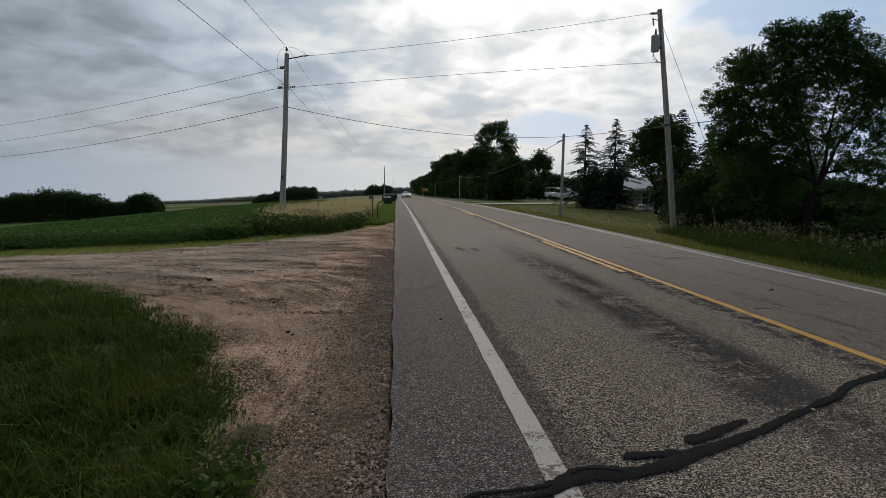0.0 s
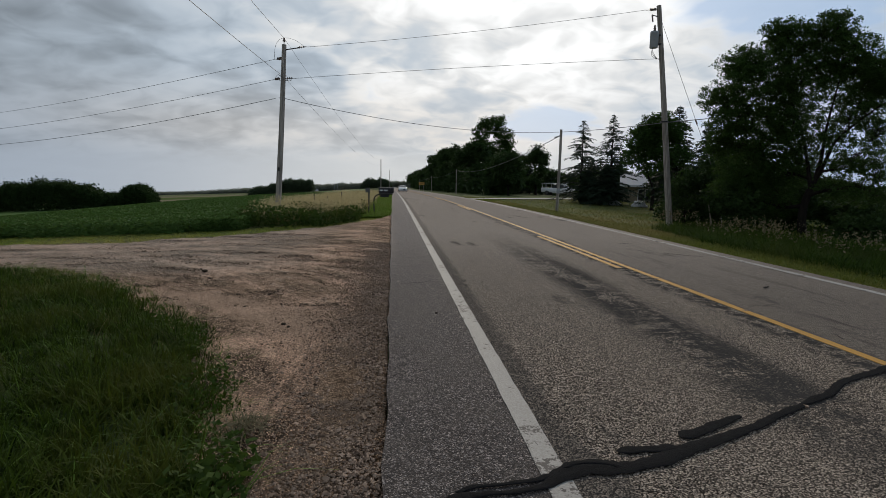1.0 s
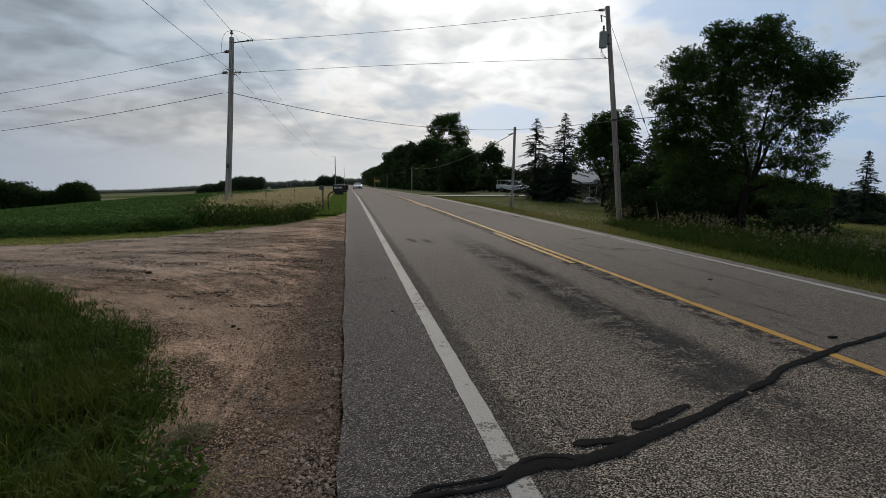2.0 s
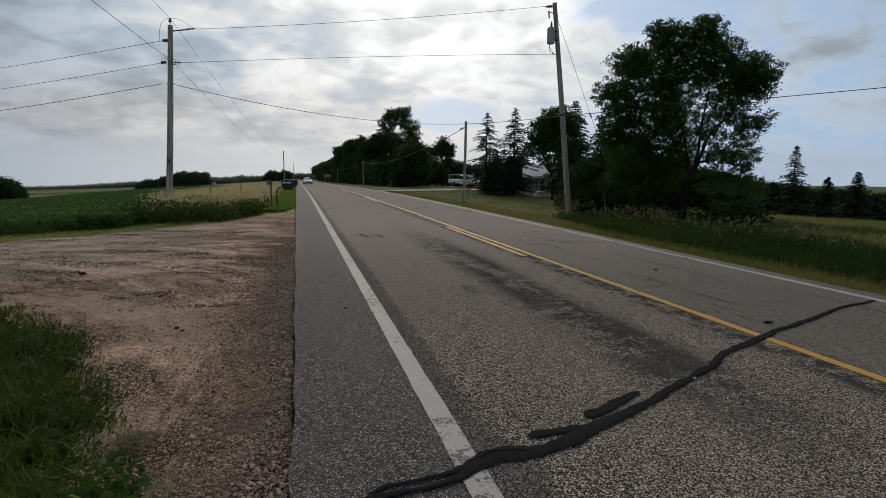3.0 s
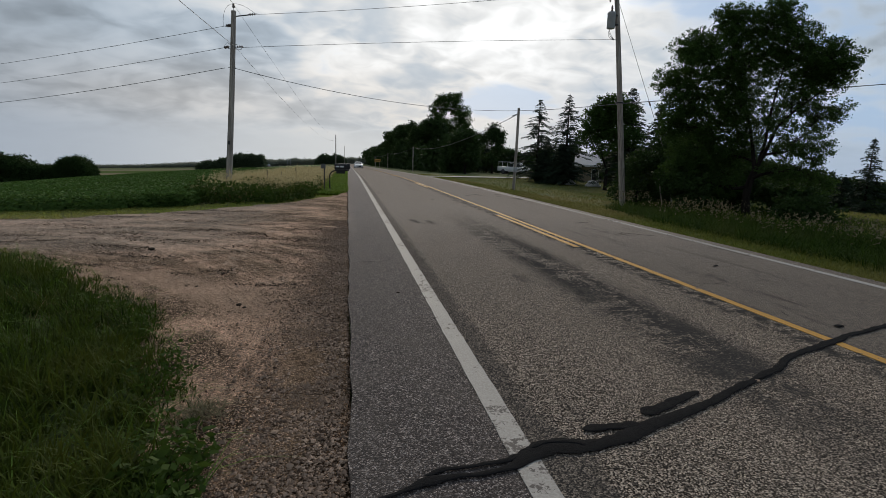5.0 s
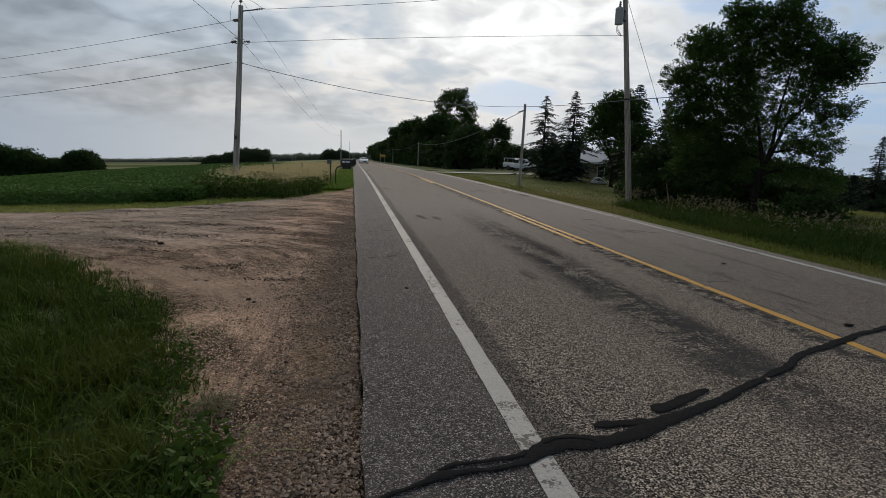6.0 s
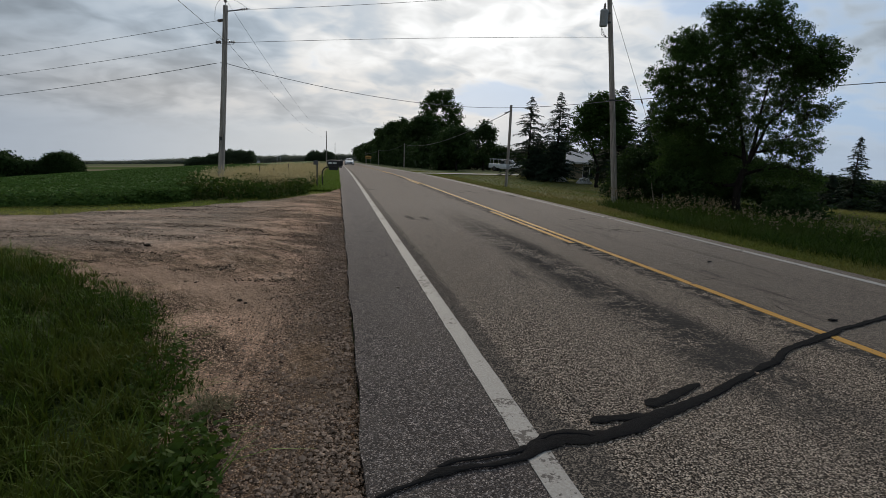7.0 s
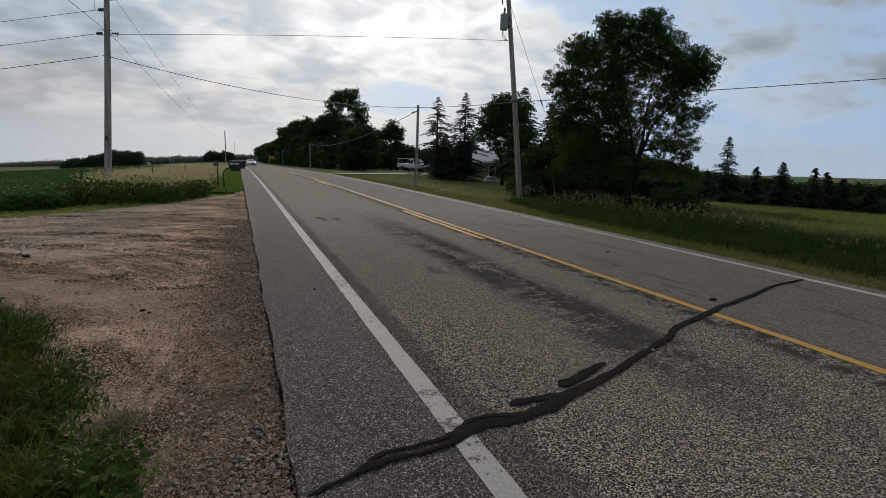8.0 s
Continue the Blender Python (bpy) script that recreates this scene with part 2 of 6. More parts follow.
def gravel_dirt():
    """Packed brown sandy dirt with loose limestone gravel in drifts and wheel ruts."""
    m, k = material("gravel_dirt")
    w = k.where()
    x, y, z = k.xyz(w)
    v = k.voronoi(w, 82.0)
    v2 = k.voronoi(w, 125.0)
    tone = k.xyz(v.outputs["Color"])[0]
    stone = k.mix(tone, (0.13, 0.078, 0.050), (0.88, 0.635, 0.455))
    stone = k.mix(k.ramp(v.outputs["Distance"], 0.32, 0.58), stone, (0.026, 0.019, 0.014))
    tone2 = k.xyz(v2.outputs["Color"])[0]
    grain = k.mix(tone2, (0.19, 0.121, 0.085), (0.66, 0.452, 0.332))
    swirl = k.noise(k.scaled(w, (0.55, 0.8, 1)), 0.9, 3.0, 0.5, 1.2)
    # tracks curve from the road into the drive
    rx, ry = k.math("ADD", x, 6.5), k.math("SUBTRACT", y, 4.0)
    rad = k.math("SQRT", k.math("ADD", k.math("MULTIPLY", rx, rx), k.math("MULTIPLY", ry, ry)))
    node = k.n("ShaderNodeCombineXYZ")
    k.put(node.inputs[0], k.math("MULTIPLY", rad, 2.6))
    k.put(node.inputs[1], k.math("MULTIPLY", k.math("ARCTAN2", ry, rx), 3.2))
    ruts = k.noise(node.outputs[0], 1.0, 7.0, 0.72, 0.7)
    loose = k.ramp(k.math("ADD", k.math("MULTIPLY", swirl, 0.45), k.math("MULTIPLY", ruts, 0.55)), 0.41, 0.58)
    edge = k.math("MULTIPLY", k.ramp(x, -0.85, -0.25), k.ramp(y, 10.0, 5.5, 0.35, 1.0))
    loose = k.math("MAXIMUM", loose, k.math("MULTIPLY", edge, 0.9))
    col = k.mix(loose, grain, stone)
    col = k.mix(k.math("MULTIPLY", edge, k.ramp(ruts, 0.38, 0.58, 0.25, 0.85)), col, k.mix(tone, (0.060, 0.040, 0.026), (0.24, 0.165, 0.11)))
    # pale grey limestone further up the track, dusty tan near the verge
    grey = k.math("MULTIPLY", k.ramp(y, 7.8, 10.0), k.ramp(x, -0.8, -3.2))
    # dark pits, pale crests churned by wheels, long across the drive's mouth
    node = k.n("ShaderNodeCombineXYZ")
    k.put(node.inputs[0], k.math("MULTIPLY", rad, 5.5))
    k.put(node.inputs[1], k.math("MULTIPLY", k.math("ARCTAN2", ry, rx), 16.0))
    churn = k.noise(node.outputs[0], 1.0, 8.0, 0.78, 0.9)
    pits = k.math("MULTIPLY", k.ramp(churn, 0.53, 0.585), k.ramp(y, 5.0, 8.5, 0.25, 1.0))
    col = k.mix(k.math("MULTIPLY", pits, 0.66), col, (0.055, 0.039, 0.027))
    crest = k.math("MULTIPLY", k.ramp(churn, 0.46, 0.38), k.ramp(y, 5.0, 8.5, 0.3, 0.8))
    col = k.mix(k.math("MULTIPLY", crest, 0.7), col, k.mix(tone2, (0.22, 0.175, 0.14), (0.46, 0.385, 0.32)))
    col = k.mix(k.math("MULTIPLY", grey, 0.45), col, k.mix(tone, (0.15, 0.13, 0.115), (0.42, 0.385, 0.34)))
    # one packed, sandy wheel track swings round the verge into the drive
    tx, ty = k.math("ADD", x, 4.2), k.math("SUBTRACT", y, 3.2)
    swing = k.math("SUBTRACT", k.math("SQRT", k.math("ADD", k.math("MULTIPLY", tx, tx), k.math("MULTIPLY", ty, ty))), 4.12)
    swing = k.math("ADD", k.math("ABSOLUTE", swing), k.math("MULTIPLY", k.math("SUBTRACT", ruts, 0.5), 1.1))
    track = k.math("MULTIPLY", k.ramp(swing, 0.20, 0.62, 1.0, 0.0), k.math("MULTIPLY", k.ramp(y, 4.3, 5.6), k.ramp(x, -6.0, -3.6)))
    col = k.mix(k.math("MULTIPLY", track, 0.75), col, k.mix(k.math("ADD", k.math("MULTIPLY", tone2, 0.5), k.math("MULTIPLY", ruts, 0.5)), (0.20, 0.137, 0.099), (0.37, 0.264, 0.196)))
    loose = k.math("MULTIPLY", loose, k.math("SUBTRACT", 1.0, k.math("MULTIPLY", track, 0.85)))
    clot = k.math("MULTIPLY", k.ramp(k.noise(w, 30.0, 4.0, 0.65, 0.4), 0.49, 0.60), k.math("ADD", 0.32, k.math("MULTIPLY", loose, 0.45)))
    col = k.mix(clot, col, (0.042, 0.028, 0.018))
    mottle = k.ramp(k.noise(w, 13.0, 5.0, 0.72, 0.5), 0.52, 0.62)
    col = k.mix(k.math("MULTIPLY", mottle, k.math("SUBTRACT", 0.36, k.math("MULTIPLY", track, 0.25))), col, (0.060, 0.041, 0.028))
    col = k.mix(1.0, col, (1.64, 1.59, 1.53), "MULTIPLY")
    hgt = k.math("MULTIPLY", k.math("SUBTRACT", 1.0, v.outputs["Distance"]), k.math("ADD", 0.25, k.math("MULTIPLY", loose, 0.75)))
    hgt = k.math("ADD", hgt, k.math("SUBTRACT", k.math("MULTIPLY", ruts, 3.0), k.math("MULTIPLY", churn, 4.0)))
    k.surface(col, 0.92, k.bump(hgt, 1.0, 0.018), 0.0, 0.04)
    return m


def turf():
    """Thatch and soil under the grass; tan, green and mown tones in patches."""
    m, k = material("turf")
    w = k.where()
    x, y, z = k.xyz(w)
    f = k.noise(w, 0.22, 6.0, 0.65)
    fine = k.noise(w, 9.0, 5.0, 0.7)
    col = k.mix(k.ramp(fine, 0.3, 0.7), (0.030, 0.045, 0.014), (0.085, 0.115, 0.032))
    col = k.mix(k.ramp(f, 0.45, 0.66, 0.0, 0.75), col, k.mix(fine, (0.10, 0.10, 0.035), (0.20, 0.185, 0.075)))
    k.surface(col, 0.95, k.bump(k.noise(w, 30.0, 4.0), 0.8, 0.03), 0.0, 0.1)
    return m


def worn_paint(name, a, b, under, grip, scuffed=0.0):
    """Road paint with chips flaked away and a dirty film; scuffed: flaked more where the sealed crack crosses."""
    m, k = material(name)
    w = k.where()
    chips = k.math("ADD", k.math("MULTIPLY", k.noise(w, 7.0, 6.0, 0.7), 0.6), k.math("MULTIPLY", k.noise(w, 38.0, 4.0, 0.7), 0.4))
    col = k.mix(k.noise(w, 3.0, 6.0, 0.7), a, b)
    col = k.mix(k.ramp(k.noise(w, 60.0, 3.0), 0.35, 0.6, 0.0, 0.25), col, under)
    chips = k.math("ADD", chips, k.math("MULTIPLY", k.math("SUBTRACT", k.noise(w, 0.9, 2.0), 0.56), 0.45))
    if scuffed:
        chips = k.math("ADD", chips, k.ramp(k.math("ABSOLUTE", k.math("SUBTRACT", k.xyz(w)[1], 2.75)), 0.15, 0.75, scuffed, 0.0))
    col = k.mix(k.ramp(chips, grip, grip + 0.02), col, under)
    v = k.voronoi(w, 85.0)
    k.surface(col, 0.7, k.bump(v.outputs["Distance"], 0.5, 0.003), 0.0, 0.12)
    return m


def pole_wood():
    """Silvered pole timber with drying checks along the grain."""
    m, k = material("pole_wood")
    w = k.where()
    g = k.noise(k.scaled(w, (9, 9, 0.35)), 2.0, 6.0, 0.65)
    col = k.mix(k.ramp(g, 0.3, 0.72), (0.17, 0.150, 0.130), (0.44, 0.40, 0.355))
    col = k.mix(k.ramp(k.noise(w, 1.1, 3.0), 0.55, 0.75, 0.0, 0.5), col, (0.13, 0.10, 0.08))
    k.surface(col, 0.88, k.bump(g, 0.7, 0.02), 0.0, 0.2)
    return m


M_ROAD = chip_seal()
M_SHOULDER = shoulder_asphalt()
M_GRAVEL = gravel_dirt()
M_TURF = turf()
M_WHITE_LINE = worn_paint("white_road_paint", (0.50, 0.465, 0.425), (0.38, 0.355, 0.325), (0.13, 0.115, 0.105), 0.545, 0.085)
M_YELLOW_LINE = worn_paint("yellow_road_paint", (0.64, 0.34, 0.06), (0.51, 0.27, 0.052), (0.12, 0.10, 0.085), 0.575)
M_TAR = plain("crack_sealant", (0.008, 0.008, 0.009), (0.018, 0.018, 0.019), 25, 0.85, 0.4, 0, 0.03)
M_POLE = pole_wood()
M_WIRE = plain("weathered_wire", (0.09, 0.09, 0.095), (0.14, 0.14, 0.145), 6, 0.6)
M_STEEL = plain("galvanised_steel", (0.30, 0.31, 0.32), (0.42, 0.43, 0.44), 14, 0.45, 0.05, 0.8)
M_DARK_STEEL = plain("dark_steel", (0.035, 0.035, 0.038), (0.06, 0.06, 0.063), 14, 0.5, 0.1, 0.4)
M_CAN = plain("grey_enamel", (0.30, 0.325, 0.34), (0.37, 0.39, 0.40), 5, 0.5, 0.05)
M_PORCELAIN = plain("glazed_porcelain", (0.12, 0.09, 0.08), (0.20, 0.16, 0.14), 20, 0.25)
M_BARK = plain("tree_bark", (0.010, 0.008, 0.007), (0.028, 0.024, 0.020), 9, 0.95, 0.9, 0, 0.1, (1, 1, 0.3))
M_LEAF = foliage("broad_leaves", (0.026, 0.056, 0.012), (0.064, 0.115, 0.026), (0.042, 0.082, 0.018), 0.42, 0.6)
M_LEAF_DARK = foliage("shade_leaves", (0.020, 0.042, 0.012), (0.046, 0.080, 0.022), (0.032, 0.058, 0.017), 0.25, 0.3)
M_NEEDLE = foliage("spruce_needles", (0.014, 0.028, 0.016), (0.030, 0.050, 0.028), (0.020, 0.036, 0.020), 0.08, 0.5)
M_GRASS = foliage("verge_grass", (0.006, 0.015, 0.001), (0.068, 0.120, 0.010), (0.078, 0.094, 0.014), 0.28, 0.9)
M_BLADE = foliage("long_blades", (0.045, 0.100, 0.010), (0.15, 0.25, 0.035), (0.09, 0.15, 0.022), 0.3, 0.8, 0.5)
M_BANK = foliage("bank_grass", (0.013, 0.034, 0.004), (0.062, 0.108, 0.013), (0.055, 0.076, 0.013), 0.28, 0.5, 0.9)
M_DRY = foliage("dry_grass", (0.19, 0.155, 0.062), (0.37, 0.30, 0.135), (0.29, 0.23, 0.095), 0.3, 0.6)
M_MEADOW = foliage("meadow_grass", (0.115, 0.148, 0.024), (0.22, 0.245, 0.050), (0.25, 0.225, 0.070), 0.3, 0.12)
M_LAWN = foliage("mown_grass", (0.095, 0.125, 0.018), (0.20, 0.215, 0.042), (0.25, 0.21, 0.075), 0.35, 0.14)
M_WEED = foliage("weed_leaves", (0.028, 0.058, 0.009), (0.070, 0.115, 0.020), (0.055, 0.080, 0.015), 0.3, 0.5)
M_CROP = foliage("soybean_leaves", (0.062, 0.118, 0.026), (0.085, 0.150, 0.034), (0.072, 0.134, 0.029), 0.2, 0.06, 0.8)
M_STRIP = foliage("yellow_green_grass", (0.20, 0.26, 0.032), (0.38, 0.42, 0.075), (0.42, 0.37, 0.10), 0.4, 0.2)
M_FRESH = foliage("fresh_grass", (0.085, 0.16, 0.018), (0.19, 0.28, 0.04), (0.15, 0.21, 0.035), 0.35, 0.2)
# distance haze is painted into both far leaf colours, making them paler
M_HAZY_CLUMP = foliage("hazy_clump_leaves", (0.055, 0.080, 0.046), (0.085, 0.115, 0.065), (0.068, 0.095, 0.054), 0.35, 0.02)
M_HAZY_WOOD = foliage("hazy_far_leaves", (0.16, 0.185, 0.15), (0.22, 0.245, 0.20), (0.19, 0.21, 0.17), 0.5, 0.02)
M_SEED = foliage("seed_heads", (0.38, 0.32, 0.16), (0.66, 0.56, 0.33), (0.52, 0.43, 0.22), 0.35, 0.4)
M_BANK_SEED = foliage("bank_seed_heads", (0.11, 0.095, 0.052), (0.26, 0.23, 0.14), (0.17, 0.145, 0.08), 0.3, 0.4)
M_STONE = foliage("gravel_stones", (0.062, 0.040, 0.028), (0.50, 0.36, 0.265), (0.23, 0.160, 0.114), 0.0, 2.0, 0.85)


# ---- geometry helpers ----
def softplus(v):
    return np.log1p(np.exp(np.clip(v, -30, 30))) + np.maximum(np.asarray(v) - 30, 0)


def smoothstep(v, a, b):
    s = np.clip((np.asarray(v, float) - a) / (b - a), 0, 1)
    return s * s * (3 - 2 * s)


def ground_z(x, y):
    """Height of the land: the road dips away beyond 40 m, the land falls off to either side."""
    x, y = np.asarray(x, float), np.asarray(y, float)
    z = -0.0148 * 8 * softplus((y - 39) / 8)
    z = z - np.minimum(0.053 * 2 * softplus((x - 10.6) / 2), 4.5) * (1 - smoothstep(y, 30, 44) * (1 - smoothstep(x, 26, 44)))
    side = 3 * softplus((-x - 12) / 3)
    z = z - np.minimum(0.125 * side, 3.56 + 0.036 * side)
    return z


def gz(x, y):
    return float(ground_z(x, y))


class Geo:
    """Collects vertices and faces of one mesh."""

    def __init__(self):
        self.v, self.f, self.n = [], [], 0

    def add(self, verts, faces):
        verts = np.asarray(verts, float).reshape(-1, 3)
        self.v.append(verts)
        self.f += [tuple(int(i) + self.n for i in q) for q in faces]
        self.n += len(verts)
        return self

    def box(self, lo, hi, bevel=0.0, m=None):
        bm = bmesh.new()
        bmesh.ops.create_cube(bm, size=1.0)
        lo, hi = np.array(lo, float), np.array(hi, float)
        for q in bm.verts:
            q.co = Vector(lo + (np.array(q.co) + 0.5) * (hi - lo))
        if bevel:
            bmesh.ops.bevel(bm, geom=bm.edges[:], offset=bevel, segments=2, profile=0.5, affect="EDGES")
        bm.verts.index_update()
        vs = np.array([q.co[:] for q in bm.verts])
        if m is not None:
            vs = np.array([(m @ Vector(q))[:] for q in vs])
        self.add(vs, [[q.index for q in f.verts] for f in bm.faces])
        bm.free()
        return self

    def tube(self, pts, radii, sides=8, caps=True):
        pts = np.asarray(pts, float)
        radii = np.broadcast_to(np.asarray(radii, float), (len(pts),))
        tan = np.gradient(pts, axis=0)
        tan /= np.linalg.norm(tan, axis=1)[:, None] + 1e-12
        ref = np.array([0, 0, 1.0]) if abs(tan[:, 2]).mean() < 0.8 else np.array([1.0, 0, 0])
        a = np.cross(tan, ref)
        a /= np.linalg.norm(a, axis=1)[:, None] + 1e-12
        b = np.cross(tan, a)
        ang = np.arange(sides) * 2 * np.pi / sides
        ring = (a[:, None, :] * np.cos(ang)[None, :, None] + b[:, None, :] * np.sin(ang)[None, :, None])
        vs = pts[:, None, :] + ring * radii[:, None, None]
        fs = []
        for i in range(len(pts) - 1):
            for j in range(sides):
                k2 = (j + 1) % sides
                fs.append((i * sides + j, i * sides + k2, (i + 1) * sides + k2, (i + 1) * sides + j))
        if caps:
            fs.append(tuple(range(sides))[::-1])
            fs.append(tuple((len(pts) - 1) * sides + j for j in range(sides)))
        return self.add(vs.reshape(-1, 3), fs)

    def lathe(self, profile, sides=16, m=None):
        """profile: rows of (radius, z)."""
        ang = np.arange(sides) * 2 * np.pi / sides
        vs = np.array([[(r * np.cos(q), r * np.sin(q), z) for q in ang] for r, z in profile]).reshape(-1, 3)
        if m is not None:
            vs = np.array([(m @ Vector(q))[:] for q in vs])
        fs = [(i * sides + j, i * sides + (j + 1) % sides, (i + 1) * sides + (j + 1) % sides, (i + 1) * sides + j)
              for i in range(len(profile) - 1) for j in range(sides)]
        fs += [tuple(range(sides))[::-1], tuple((len(profile) - 1) * sides + j for j in range(sides))]
        return self.add(vs, fs)

    def mesh(self, name, smooth=True):
        me = bpy.data.meshes.new(name)
        me.from_pydata(np.concatenate(self.v).tolist() if self.v else [], [], self.f)
        me.update()
        if not smooth:
            me.shade_flat()
        else:
            me.shade_smooth()
            me.set_sharp_from_angle(angle=radians(40))
        return me


def part(name, geo, mat, parent=None, label="", smooth=True):
    """Links a Geo (or a mesh) as one mesh object, under parent if given."""
    me = geo.mesh(name, smooth) if isinstance(geo, Geo) else geo
    if not me.materials:
        me.materials.append(mat)
    ob = new(name, me)
    ob.parent = parent
    return tagged(ob, label) if label else ob


def thing(name, x, y, z, label, category, group="", turn=0.0, kind=""):
    """An Empty at the base of a thing, which parents its parts."""
    ob = new(name)
    ob.empty_display_size = 0.2
    ob.matrix_world = pose(x, y, z, 0, 0, turn)
    return tagged(ob, label, category, group, kind)


def array_mesh(name, verts, faces, mat, smooth=False):
    """A mesh from arrays: all faces with the same number of corners."""
    me = bpy.data.meshes.new(name)
    verts, faces = np.ascontiguousarray(verts, np.float32), np.ascontiguousarray(faces, np.int32)
    nf, c = faces.shape
    me.vertices.add(len(verts))
    me.vertices.foreach_set("co", verts.ravel())
    me.loops.add(nf * c)
    me.loops.foreach_set("vertex_index", faces.ravel())
    me.polygons.add(nf)
    me.polygons.foreach_set("loop_start", np.arange(nf, dtype=np.int32) * c)
    me.update(calc_edges=True)
    me.materials.append(mat)
    if smooth:
        me.shade_smooth()
    else:
        me.shade_flat()
    return me


def sheet(name, xs, ys, height, mat, keep=None):
    """A grid sheet over xs, ys; keep(x, y) chooses cells by their centres."""
    gx, gy = np.meshgrid(xs, ys)
    vs = np.stack([gx, gy, height(gx, gy)], -1).reshape(-1, 3)
    nx = len(xs)
    i, j = np.meshgrid(np.arange(nx - 1), np.arange(len(ys) - 1))
    a = (j * nx + i).ravel()
    fs = np.stack([a, a + 1, a + nx + 1, a + nx], -1)
    if keep is not None:
        c = vs[fs].mean(1)
        fs = fs[keep(c[:, 0], c[:, 1])]
        used = np.unique(fs)
        back = np.zeros(len(vs), int)
        back[used] = np.arange(len(used))
        vs, fs = vs[used], back[fs]
    return array_mesh(name, vs, fs, mat, True)


def wobble(x, y, scale, seed=0.0):
    """Cheap smooth pseudo-noise in about -1 to 1."""
    x, y = np.asarray(x, float) / scale, np.asarray(y, float) / scale
    s = seed * 1.7
    return (np.sin(x * 1.7 + s + 1.3 * np.sin(y * 0.9 + s)) + np.sin(y * 2.1 - s + 1.1 * np.sin(x * 1.3 - s))
            + 0.6 * np.sin(x * 3.9 + y * 3.1 + s) + 0.4 * np.sin(x * 7.3 - y * 6.1 + 2 * s)) / 3.0


def blades(pos, length, width, lean, mat, name, droop=0.6, seg=2):
    """Grass blades as tapered, bent strips. pos: (n, 3); length, width, lean: scalars or arrays."""
    n = len(pos)
    length = np.broadcast_to(length, (n,)) * rng.uniform(0.6, 1.25, n)
    width = np.broadcast_to(width, (n,)) * rng.uniform(0.7, 1.3, n)
    lean = np.broadcast_to(lean, (n,)) * rng.uniform(0.3, 1.6, n)
    az = rng.uniform(0, 2 * np.pi, n)
    out = np.stack([np.cos(az), np.sin(az), np.zeros(n)], -1)
    tw = az + np.pi / 2 + rng.normal(0, 0.5, n)
    side = np.stack([np.cos(tw), np.sin(tw), np.zeros(n)], -1)
    rows = []
    for s in range(seg):
        u = s / seg
        bend = lean * u + droop * lean * u * u
        c = pos + out * (length * bend)[:, None] + np.array([0, 0, 1.0]) * (length * u * np.clip(1 - 0.3 * bend, 0.3, 1))[:, None]
        w = (width * (1 - 0.55 * u))[:, None] * 0.5
        rows += [c - side * w, c + side * w]
    bend = lean * (1 + droop)
    rows.append(pos + out * (length * bend)[:, None] + np.array([0, 0, 1.0]) * (length * np.clip(1 - 0.38 * bend, 0.1, 1))[:, None])
    vs = np.stack(rows, 1)
    k = vs.shape[1]
    tri = []
    for s in range(seg - 1):
        tri += [(2 * s, 2 * s + 1, 2 * s + 3), (2 * s, 2 * s + 3, 2 * s + 2)]
    tri.append((2 * seg - 2, 2 * seg - 1, 2 * seg))
    fs = (np.arange(n)[:, None, None] * k + np.array(tri)[None]).reshape(-1, 3)
    return array_mesh(name, vs.reshape(-1, 3), fs, mat)


def leaf_arrays(c, size, flat=0.0):
    """Diamond leaves at centres c, freely turned; flat: how far they lie level."""
    n = len(c)
    a = rng.normal(size=(n, 3))
    a[:, 2] *= 1 - flat
    a /= np.linalg.norm(a, axis=1)[:, None]
    b = np.cross(a, rng.normal(size=(n, 3)))
    b /= np.linalg.norm(b, axis=1)[:, None] + 1e-9
    s = (np.broadcast_to(size, (n,)) * rng.uniform(0.6, 1.35, n))[:, None]
    vs = np.stack([c - a * s * 0.5, c + b * s * 0.30 - a * s * 0.05, c + a * s * 0.55, c - b * s * 0.30 - a * s * 0.05], 1)
    fs = np.arange(n * 4).reshape(n, 4)
    return vs.reshape(-1, 3), fs


def leaves(c, size, mat, name, flat=0.0):
    vs, fs = leaf_arrays(c, size, flat)
    return array_mesh(name, vs, fs, mat)


# ---- ground, road, gravel ----
def even_steps(a, b, fine, growth):
    """Steps from a to b that grow with the distance from zero."""
    out, q = [0.0], fine
    while out[-1] < b:
        out.append(out[-1] + q)
        q *= growth
    neg, q = [0.0], fine
    while neg[-1] > a:
        neg.append(neg[-1] - q)
        q *= growth
    return np.array(sorted(set(neg + out)))


X_EDGE, X_WHITE, X_YELLOW, X_RIGHT, X_PAVE = 0.0, 0.912, 4.43, 7.25, 7.62


def verge_y(x):
    """Front edge of the near verge against the gravel (its far side, from the camera)."""
    return np.interp(-np.asarray(x, float), [0.62, 0.70, 0.82, 0.96, 1.18, 1.45, 1.92, 2.7, 3.4, 4.1, 5.4, 7.0, 10, 40],
                     [-9, 2.6, 3.0, 3.4, 4.05, 4.8, 5.75, 6.75, 7.6, 8.3, 9.3, 9.8, 10.2, 11.0])


def drive_y(x):
    """Far edge of the gravel drive."""
    return np.interp(np.asarray(x, float), [-60, -14, -9.5, -6.5, -4.6, -3.4, -1.9, -0.45, 0.0, 0.4],
                     [11.5, 12.7, 13.2, 13.4, 14.7, 15.9, 18.0, 21.7, 24.3, 24.4])


def on_verge(x, y):
    return (x < -0.6) & (y < verge_y(x) + 0.10 * wobble(x, y, 0.35))


